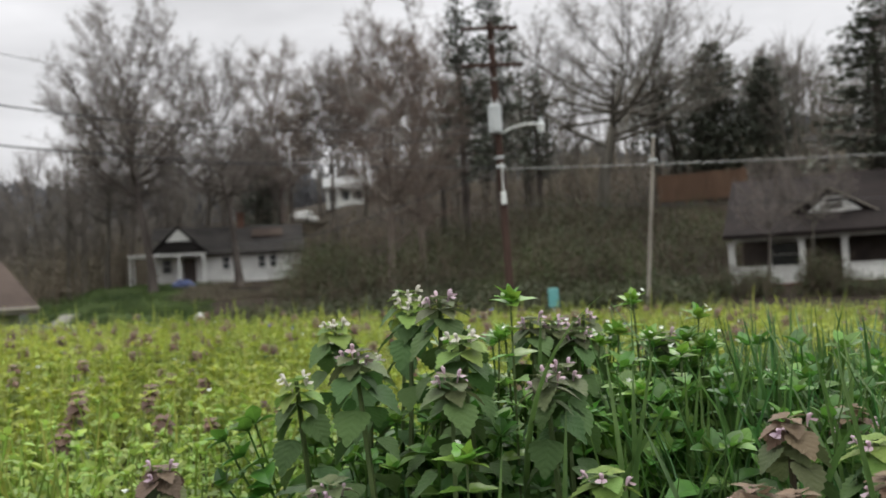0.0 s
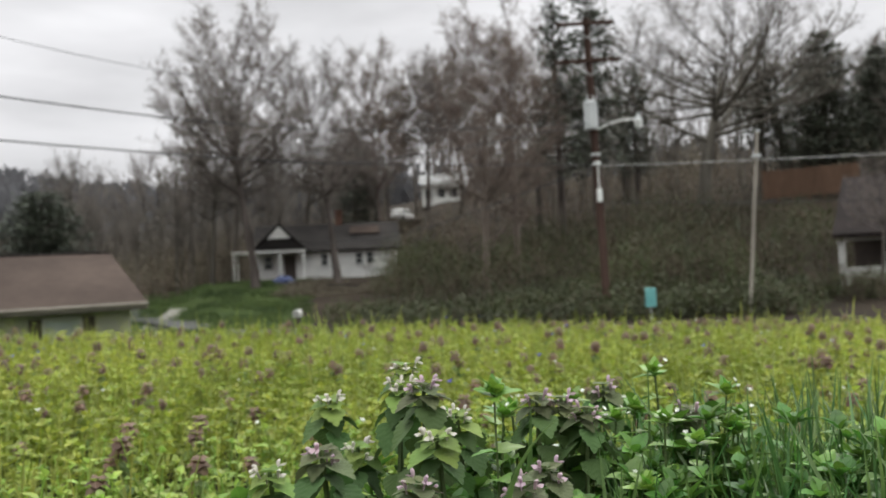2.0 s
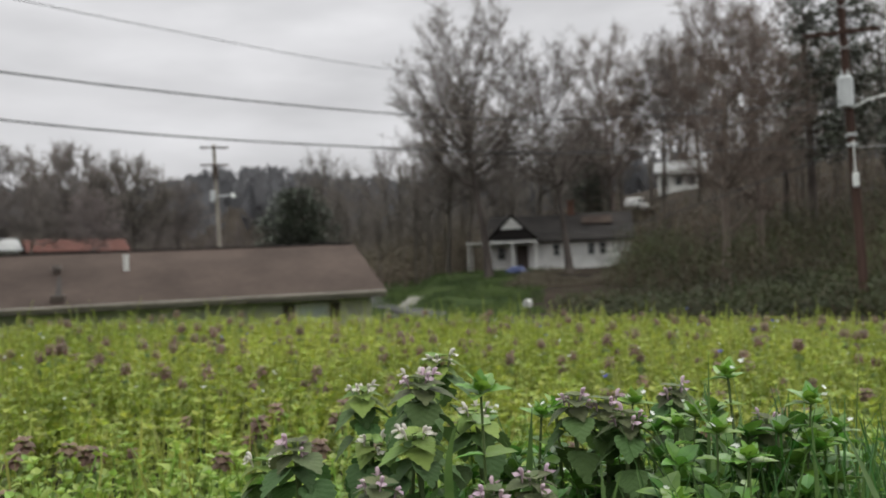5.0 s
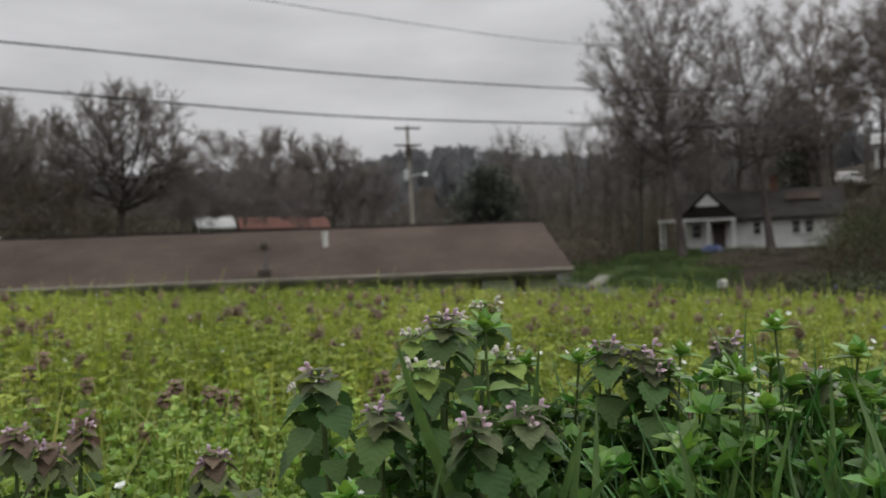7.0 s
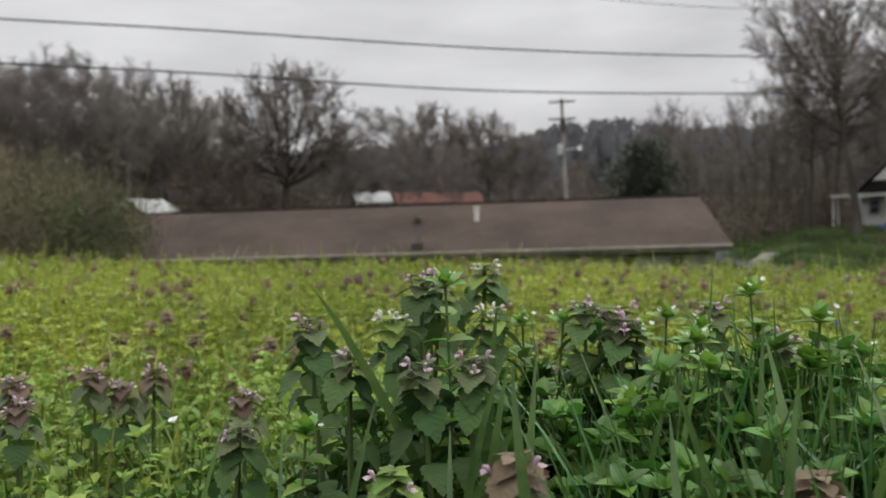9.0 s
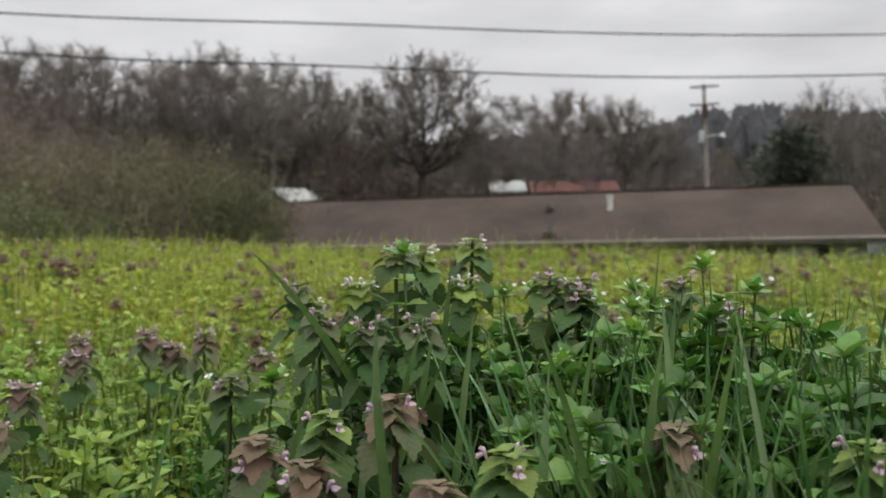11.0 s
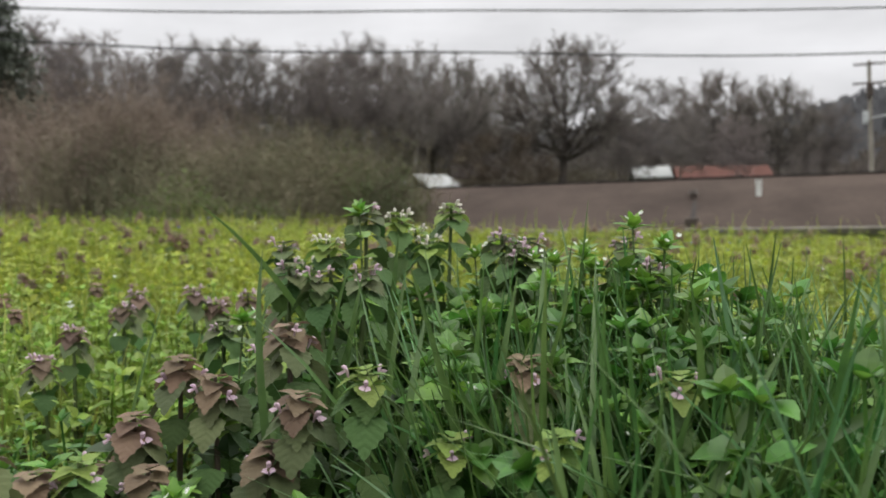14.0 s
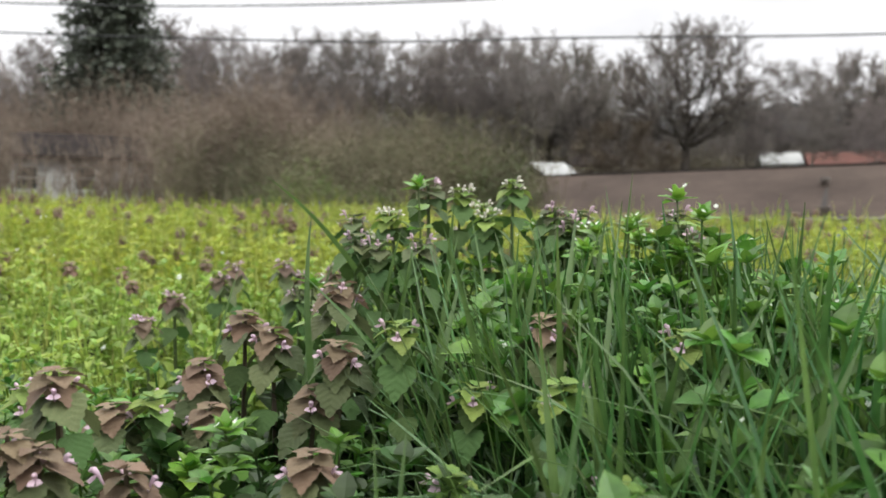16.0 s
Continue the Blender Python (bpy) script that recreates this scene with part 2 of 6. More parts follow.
# height of the ground by direction and distance
FIELD_AZ = (-180, -60, -17, 20, 50, 77, 95, 180)
FIELD_Z = (0.02, -0.05, -0.035, 0.04, 0.08, 0.125, 0.165, 0.02)
DIST = (3.2, 12, 25, 33, 45, 58, 66, 80, 110, 200, 450, 900)
LAND = {
    -180: (0.0, -0.5, -1, -1, -1, -1, -1, -1, 0, 5, 20, 40),
    -60: (0.0, -0.9, -1.5, -1.4, -0.6, 1, 3, 6, 12, 22, 30, 40),
    -30: (0.0, -0.9, -1.5, -1.4, -0.5, 2.2, 4.5, 8, 13, 22, 30, 40),
    -8: (0.0, -0.9, -1.5, -1.4, -0.2, 2.2, 4.0, 7, 11.4, 22, 30, 40),
    3: (0.0, -0.9, -1.6, -1.5, -1.2, 0.2, 1.6, 4.5, 10.6, 20, 30, 40),
    8: (0.0, -1.0, -1.7, -1.6, -1.4, -0.3, 0.75, 1.2, 7.0, 18, 30, 44),
    16: (0.0, -1.1, -1.8, -1.7, -1.6, -0.3, 0.75, 0.9, 2.0, 10, 36, 70),
    19: (0.0, -1.15, -1.9, -1.8, -1.6, -0.35, 0.7, 0.7, 1.4, 8, 38, 82),
    22: (0.0, -1.2, -2.0, -1.9, -1.7, -1.2, -0.4, 0.2, 1.0, 6, 40, 95),
    32: (0.0, -1.3, -2.3, -2.3, -2.1, -1.8, -1.5, -0.6, 0.8, 6, 44, 110),
    45: (0.0, -1.3, -2.3, -2.3, -2.0, -1.2, -0.2, 1.6, 4.0, 9, 30, 70),
    60: (0.0, -1.0, -2.0, -2.0, -1.6, -0.5, 0.6, 2.4, 4.6, 9, 22, 50),
    80: (0.0, -0.2, -0.2, 0.0, 0.4, 0.8, 1.2, 2.2, 4.0, 8, 20, 40),
    100: (0.0, 0.1, 0.4, 0.6, 0.9, 1.2, 1.6, 2.4, 4.0, 8, 20, 40),
    180: (0.0, -0.5, -1, -1, -1, -1, -1, -1, 0, 5, 20, 40),
}
LAND_AZ = sorted(LAND)
LAND_Z = np.array([LAND[a] for a in LAND_AZ])
HUB = Vector((0.15, 0.25, 0))


def ground_at(xs, ys):
    xs, ys = np.asarray(xs, float) - HUB.x, np.asarray(ys, float) - HUB.y
    r, az = np.hypot(xs, ys), np.degrees(np.arctan2(-xs, ys))
    crest = np.interp(az, FIELD_AZ, FIELD_Z)
    col = np.interp(az, LAND_AZ, np.arange(len(LAND_AZ)))
    i = np.clip(col.astype(int), 0, len(LAND_AZ) - 2)
    k = col - i
    k = k * k * (3 - 2 * k)
    s = np.interp(np.log(np.maximum(r, 3.2)), np.log(DIST), np.arange(len(DIST)))
    j = np.clip(s.astype(int), 0, len(DIST) - 2)
    q = s - j
    low = LAND_Z[i, j] * (1 - k) + LAND_Z[i + 1, j] * k
    high = LAND_Z[i, j + 1] * (1 - k) + LAND_Z[i + 1, j + 1] * k
    far = low * (1 - q) + high * q
    near = crest * np.clip((r - 0.3) / 2.6, 0, 1)
    fade = np.clip((r - 2.9) / 1.2, 0, 1)
    fade = fade * fade * (3 - 2 * fade)
    out = near * np.clip(1 - (r - 3.0) / 2.5, 0, 1) + far * fade
    return out + 0.012 * np.sin(xs * 3.1 + 1) * np.cos(ys * 2.7) * np.clip(r - 0.6, 0, 1)


def ground_z(x, y):
    return float(ground_at([x], [y])[0])


def mesh_object(name, verts, faces, mat, parent=None, label="", smooth=False, mats=None, slots=None):
    me = bpy.data.meshes.new(name)
    me.from_pydata([tuple(v) for v in verts] if not isinstance(verts, np.ndarray) else verts.tolist(), [], faces if isinstance(faces, list) else faces.tolist())
    for m in (mats or [mat]):
        me.materials.append(m)
    if slots is not None:
        me.polygons.foreach_set("material_index", np.asarray(slots, np.int32))
    if smooth:
        me.polygons.foreach_set("use_smooth", np.ones(len(me.polygons), bool))
    me.update()
    ob = new(name, me)
    if parent:
        ob.parent = parent
    if label:
        ob["label"] = label
    return ob


def part(name, bm, mat, parent, label="", smooth=False):
    me = bpy.data.meshes.new(name)
    bm.normal_update()
    bm.to_mesh(me)
    bm.free()
    me.materials.append(mat)
    if smooth:
        me.polygons.foreach_set("use_smooth", np.ones(len(me.polygons), bool))
    ob = new(name, me)
    ob.parent = parent
    if label:
        ob["label"] = label
    return ob


def box(sx, sy, sz, x=0, y=0, z=0, bevel=0.0, turn=0.0):
    """A block that stands on z, centred on x and y."""
    bm = bmesh.new()
    bmesh.ops.create_cube(bm, size=1.0)
    bmesh.ops.scale(bm, vec=(sx, sy, sz), verts=bm.verts)
    if bevel:
        bmesh.ops.bevel(bm, geom=bm.edges[:], offset=bevel, segments=1, affect="EDGES")
    if turn:
        bmesh.ops.rotate(bm, cent=(0, 0, 0), matrix=Matrix.Rotation(turn, 3, "Z"), verts=bm.verts)
    bmesh.ops.translate(bm, vec=(x, y, z + sz / 2), verts=bm.verts)
    return bm


def rod(a, b, r0, r1=None, sides=10):
    """A round bar from a to b."""
    a, b = Vector(a), Vector(b)
    bm = bmesh.new()
    bmesh.ops.create_cone(bm, cap_ends=True, segments=sides, radius1=r0, radius2=r0 if r1 is None else r1, depth=(b - a).length)
    m = Matrix.Translation((a + b) / 2) @ (b - a).to_track_quat("Z", "Y").to_matrix().to_4x4()
    bmesh.ops.transform(bm, matrix=m, verts=bm.verts)
    return bm


def solid(points, depth):
    """A flat outline (list of 3D points) thickened by the vector depth."""
    bm = bmesh.new()
    f = bm.faces.new([bm.verts.new(p) for p in points])
    r = bmesh.ops.extrude_face_region(bm, geom=[f])
    bmesh.ops.translate(bm, vec=depth, verts=[v for v in r["geom"] if isinstance(v, bmesh.types.BMVert)])
    bmesh.ops.recalc_face_normals(bm, faces=bm.faces[:])
    return bm


def joined(*bms):
    out = bmesh.new()
    for b in bms:
        me = bpy.data.meshes.new("piece")
        b.to_mesh(me)
        b.free()
        out.from_mesh(me)
        bpy.data.meshes.remove(me)
    return out


def thing(name, label, category, m=None, group=""):
    ob = new(name)
    if m is not None:
        ob.matrix_basis = m
    return tagged(ob, label, category, group)


def tubes(lines, sides=4):
    """Verts and faces of tapered tubes along many polylines [(points, radii)]."""
    kinds, V, F, base = {}, [], [], 0
    for pts, rad in lines:
        kinds.setdefault((len(pts), rad[-1] <= 0), []).append((pts, rad))
    ang = 2 * math.pi * np.arange(sides) / sides
    for (n, tip), group in kinds.items():
        P = np.array([[tuple(q) for q in g[0]] for g in group], float)
        R = np.array([g[1] for g in group], float)
        d = np.gradient(P, axis=1)
        d /= np.linalg.norm(d, axis=2, keepdims=True) + 1e-9
        steep = np.abs(d[:, :1, 2:3]) >= 0.8
        ref = np.where(steep, np.array((0.9, 0.3, 0.1)), np.array((0.31, 0.17, 0.93)))
        u = np.cross(d, ref)
        u /= np.linalg.norm(u, axis=2, keepdims=True) + 1e-9
        w = np.cross(d, u)
        rings = n - 1 if tip else n
        ring = P[:, :rings, None] + R[:, :rings, None, None] * (np.cos(ang)[:, None] * u[:, :rings, None] + np.sin(ang)[:, None] * w[:, :rings, None])
        ring = ring.reshape(len(group), rings * sides, 3)
        per = rings * sides
        if tip:
            ring = np.concatenate([ring, P[:, -1:]], 1)
            per += 1
        V.append(ring.reshape(-1, 3))
        start = base + np.arange(len(group))[:, None] * per
        for i in range(rings - 1):
            for s in range(sides):
                t = (s + 1) % sides
                F += (start + np.array([i * sides + s, i * sides + t, (i + 1) * sides + t, (i + 1) * sides + s])).tolist()
        if tip:
            k = (rings - 1) * sides
            for s in range(sides):
                F += (start + np.array([k + s, k + (s + 1) % sides, k + sides])).tolist()
        base += per * len(group)
    return np.vstack(V), F


# ---- ground ----
def build_ground():
    rs = np.concatenate([np.linspace(0.05, 3.4, 26), np.geomspace(3.6, 1000, 100)])
    azs = np.radians(np.linspace(-180, 180, 481)[:-1])
    R, A = np.meshgrid(rs, azs, indexing="ij")
    X, Y = HUB.x - np.sin(A) * R, HUB.y + np.cos(A) * R
    Z = ground_at(X.ravel(), Y.ravel())
    V = np.stack([X.ravel(), Y.ravel(), Z], 1)
    V = np.vstack([V, [[HUB.x, HUB.y, 0.0]]])
    n, F, S = len(azs), [], []
    for j in range(n):
        F.append((j, (j + 1) % n, len(V) - 1))
        S.append(2)
    for i in range(len(rs) - 1):
        for j in range(n):
            k = (j + 1) % n
            F.append((i * n + j, (i + 1) * n + j, (i + 1) * n + k, i * n + k))
            az = math.degrees(azs[j])
            r = rs[i]
            w = 4.0 * noise.noise(Vector((V[i * n + j][0] * .12, V[i * n + j][1] * .12, 3.0)))
            az, r = az + w * .35, r + w
            lawn = (5 < r < 31 and az > 13) or (14 < az < 30 and 40 < r < 82) or (az > 70 and r < 35) or (44 < az < 66 and 60 < r < 95)
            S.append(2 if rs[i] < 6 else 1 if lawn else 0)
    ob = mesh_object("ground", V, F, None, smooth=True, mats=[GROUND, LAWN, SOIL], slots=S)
    tagged(ob, "sloping ground of weedy soil, lawn and wooded hillside", "ground", kind="structure")


build_ground()


def ribbon(name, label, mat, points, width, lift=0.03):
    """A road or drive laid on the ground along plan points."""
    V, F = [], []
    pts = [Vector(p) for p in points]
    fine = []
    for a, b in zip(pts, pts[1:]):
        k = max(2, int((b - a).length / 1.5))
        fine += [a.lerp(b, i / k) for i in range(k)]
    fine.append(pts[-1])
    for i, p in enumerate(fine):
        d = (fine[min(i + 1, len(fine) - 1)] - fine[max(i - 1, 0)]).normalized()
        s = Vector((-d.y, d.x, 0)) * width / 2
        zc = max(ground_z(q.x, q.y) for q in (p, p + s, p - s))
        for q in (p + s, p - s):
            V.append((q.x, q.y, zc + lift))
        for q in (p + s, p - s):
            V.append((q.x, q.y, zc + lift - 0.3))
    for i in range(len(fine) - 1):
        a, b = 4 * i, 4 * i + 4
        F += [(a, a + 1, b + 1, b), (a, b, b + 2, a + 2), (a + 1, a + 3, b + 3, b + 1)]
    ob = mesh_object(name, V, F, mat)
    tagged(ob, label, "road", kind="structure")


ribbon("road", "grey asphalt road below the weedy field", ASPHALT, [at(12.5, 34), at(17, 40), at(21, 48), at(26, 75), at(30, 130)], 2.2)
ribbon("driveway", "pale concrete drive up to the lawn", CONCRETE, [at(23.4, 44), at(22.4, 50), at(20.9, 58)], 1.1, 0.05)

def lawn_tufts():
    """Uneven grass on the bank and lawn below the white house."""
    rng = np.random.default_rng(21)
    n = 16000
    az, d = np.radians(rng.uniform(12.5, 29, n)), rng.uniform(41, 80, n)
    x, y = -np.sin(az) * d, np.cos(az) * d
    keep = np.sin(x * 1.3 + 1.7 * np.sin(y * .9)) + np.cos(y * 1.1 + x * .4) + rng.normal(0, .7, n) > -.3
    x, y = x[keep], y[keep]
    z, n = ground_at(x, y), len(x)
    V, F = [], []
    for k in range(4):
        px, py = x + rng.normal(0, .12, n), y + rng.normal(0, .12, n)
        h, w, a = rng.uniform(.08, .3, n), rng.uniform(.02, .045, n), rng.uniform(0, 6.283, n)
        lean = rng.normal(0, .35, (2, n)) * h
        V += [np.stack([px - np.cos(a) * w, py - np.sin(a) * w, z - .03], 1), np.stack([px + np.cos(a) * w, py + np.sin(a) * w, z - .03], 1), np.stack([px + lean[0], py + lean[1], z + h], 1)]
        F += np.stack([np.arange(n) + (3 * k + j) * n for j in range(3)], 1).tolist()
    tagged(mesh_object("lawn_grass", np.vstack(V), F, LAWN_BLADE), "tufted green grass on the bank", "grass", kind="stuff")


lawn_tufts()

# ---- trees ----
def limb(rng, p, d, length, n, wander, lift):
    pts = [Vector(p)]
    d = Vector(d).normalized()
    for i in range(n):
        d = (d + Vector((rng.uniform(-1, 1), rng.uniform(-1, 1), rng.uniform(-0.6, 1) + lift)) * wander).normalized()
        pts.append(pts[-1] + d * length / n)
    return pts


def slivers(twigs):
    """Fine twigs, one thin tapering blade each: start, end, half width at the start."""
    A, B = (np.array([tuple(t[k]) for t in twigs]) for k in (0, 1))
    r = np.array([t[2] for t in twigs])[:, None]
    side = np.cross(B - A, np.random.default_rng(len(twigs)).normal(size=A.shape))
    side /= np.maximum(np.linalg.norm(side, axis=1), 1e-9)[:, None]
    V = np.stack([A - side * r, A + side * r, B], 1).reshape(-1, 3)
    return V, np.arange(len(V)).reshape(-1, 3).tolist()


def joined_lists(a, b):
    return np.vstack([a[0], b[0]]), list(a[1]) + [[i + len(a[0]) for i in q] for q in b[1]]


def bare_tree(name, seed, height, spread, bark, twig, label, limbs=22, fork=0.3, twigs=9, ratio=0.02, subs=7, crown=0.42, low=-0.35, haze=0.012):
    """A leafless broadleaf tree: tapered trunk, limbs that reach out to a rounded crown, branches, and a haze of fine twigs."""
    rng = random.Random(seed)
    wood, fine, tips = [], [], []
    r0 = height * ratio
    trunk = limb(rng, (0, 0, -0.4), (rng.uniform(-.05, .05), rng.uniform(-.05, .05), 1), height * 0.7, 8, 0.09, 0.6)
    wood.append((trunk, [r0 * (1.3 if i == 0 else 1 - 0.115 * i) for i in range(9)]))
    mid = Vector((trunk[7].x, trunk[7].y, height * (1 - crown)))
    radii = Vector((spread, spread, height * crown))

    def inside(p, k=1.0):
        d = p - mid
        return (d.x / radii.x) ** 2 + (d.y / radii.y) ** 2 + (d.z / radii.z) ** 2 < k

    def arc(p, e, bow, n):
        c = p.lerp(e, .5) + Vector((rng.uniform(-1, 1), rng.uniform(-1, 1), rng.uniform(-1.2, .4))) * bow * (e - p).length
        return [p * (1 - t) ** 2 + c * 2 * t * (1 - t) + e * t * t for t in [i / n for i in range(n + 1)]]

    for i in range(limbs):
        z = low + (1 - low) * (i + rng.random()) / limbs
        a = i * 2.4 + rng.uniform(-.4, .4)
        h = math.sqrt(max(0, 1 - z * z))
        k = rng.uniform(.72, .95)
        e = mid + Vector((math.cos(a) * h * radii.x, math.sin(a) * h * radii.y, z * radii.z)) * k
        s = min(max(e.z - (math.hypot(e.x, e.y)) * rng.uniform(.6, 1.3), height * (fork + rng.uniform(0, .24))), height * .68) / (height * .7) * 8
        j = min(int(s), 7)
        p = trunk[j].lerp(trunk[j + 1], s - j)
        c = Vector((p.x + (e.x - p.x) * .72, p.y + (e.y - p.y) * .72, p.z + (e.z - p.z) * .36)) + Vector((rng.uniform(-1, 1), rng.uniform(-1, 1), rng.uniform(-1, 1))) * .05 * (e - p).length
        main = [p * (1 - t) ** 2 + c * 2 * t * (1 - t) + e * t * t for t in [q / 6 for q in range(7)]]
        rr = max(.05, r0 * (1 - .1 * s) * .42)
        wood.append((main, [rr * (1 - .135 * q) for q in range(7)]))
        for t in range(subs):
            k = rng.uniform(1.6, 6.0)
            j = min(int(k), 5)
            q = main[j].lerp(main[j + 1], k - j)
            out = (q - mid).normalized() * .55 + (main[j + 1] - main[j]).normalized() * .6 + Vector((0, 0, .35))
            e2 = q + (out + Vector((rng.uniform(-1, 1), rng.uniform(-1, 1), rng.uniform(-.5, .9)))).normalized() * spread * rng.uniform(.22, .42)
            if not inside(e2, 1.12):
                e2 = q.lerp(e2, .55)
            sub = arc(q, e2, .12, 3)
            r2 = max(.018, rr * .36)
            wood.append((sub, [r2, r2 * .7, r2 * .5, r2 * .3]))
            for u in range(5):
                k = rng.uniform(.5, 3.0)
                j = min(int(k), 2)
                q3 = sub[j].lerp(sub[j + 1], k - j)
                e3 = q3 + ((e2 - q).normalized() * .6 + Vector((rng.uniform(-1, 1), rng.uniform(-1, 1), rng.uniform(-.5, .9)))).normalized() * rng.uniform(.6, 1.3) * (spread / 7) ** .5
                th = [q3, q3.lerp(e3, .5) + Vector((0, 0, -.03)), e3]
                fine.append((th, [.014, .010, 0]))
                for t3 in range(twigs):
                    k = rng.uniform(.2, 1)
                    q4 = q3.lerp(e3, k)
                    tips.append((q4, q4 + ((e3 - q3).normalized() * .5 + Vector((rng.uniform(-1, 1), rng.uniform(-1, 1), rng.uniform(-.4, .9)))).normalized() * rng.uniform(.25, .65), haze))
    ob = thing(name, label, "tree")
    v, f = tubes(wood, 5)
    mesh_object("trunk", v, f, bark, ob, smooth=True)
    v, f = joined_lists(tubes(fine, 3), slivers(tips))
    mesh_object("crown", v, f, twig, ob)
    return ob


def needle_tree(name, seed, height, width, label, foliage, bark, base=0.12, shape=0.85, tiers=26, droop=0.15, per=11, tuft=0.32):
    """An evergreen: trunk, whorls of boughs, and small needle sprays along each bough."""
    rng = random.Random(seed)
    ob = thing(name, label, "tree")
    wood = [([(0, 0, -0.3), (0.05, 0, height * .5), (0, 0, height)], [height * .018, height * .011, 0])]
    V, F = [], []
    for i in range(tiers):
        k = base + (1 - base) * (i + rng.random() * .7) / tiers
        reach = width / 2 * max(0.05, (1 - k) ** shape) * 1.15
        for b in range(per):
            if rng.random() < 0.12:
                continue
            a = rng.uniform(0, 6.283)
            L = reach * rng.uniform(0.65, 1.12)
            p = Vector((0, 0, k * height))
            d = Vector((math.cos(a), math.sin(a), rng.uniform(-0.1, 0.35) - droop))
            tip = p + d * L
            wood.append(([p, p.lerp(tip, .5) + Vector((0, 0, -.04 * L)), tip], [0.03, 0.02, 0]))
            for t in range(max(4, int(L * 7))):
                c = p.lerp(tip, rng.uniform(0.2, 1.05)) + Vector((rng.gauss(0, .16), rng.gauss(0, .16), rng.gauss(0, .12)))
                e = (d + Vector((rng.uniform(-1, 1), rng.uniform(-1, 1), rng.uniform(-.7, .5)))).normalized() * tuft * rng.uniform(.6, 1.3)
                s = Vector((rng.uniform(-1, 1), rng.uniform(-1, 1), rng.uniform(-.5, .5))).normalized() * tuft * 0.32
                n = len(V)
                V += [c - s * .4, c + e * .5 + s, c + e, c + e * .5 - s]
                F.append((n, n + 1, n + 2, n + 3))
    v, f = tubes(wood, 4)
    mesh_object("trunk", v, f, bark, ob)
    mesh_object("crown", np.array([tuple(q) for q in V]), F, foliage, ob)
    return ob


def stand(ob, az, dist, turn=0.0, scale=1.0, wide=1.0, sink=0.0):
    p = at(az, dist)
    ob.matrix_basis = Matrix.Translation((p.x, p.y, ground_z(p.x, p.y) - sink)) @ Matrix.Rotation(turn, 4, "Z") @ Matrix.Diagonal((scale * wide, scale * wide, scale, 1))
    return ob


def again(ob, az, dist, turn, scale=1.0, wide=1.0, label=""):
    p = at(az, dist)
    c = copy_thing(ob, Matrix.Translation((p.x, p.y, ground_z(p.x, p.y))) @ Matrix.Rotation(turn, 4, "Z"))
    c.scale = (scale * wide, scale * wide, scale)
    if label:
        c["label"] = label
    return c


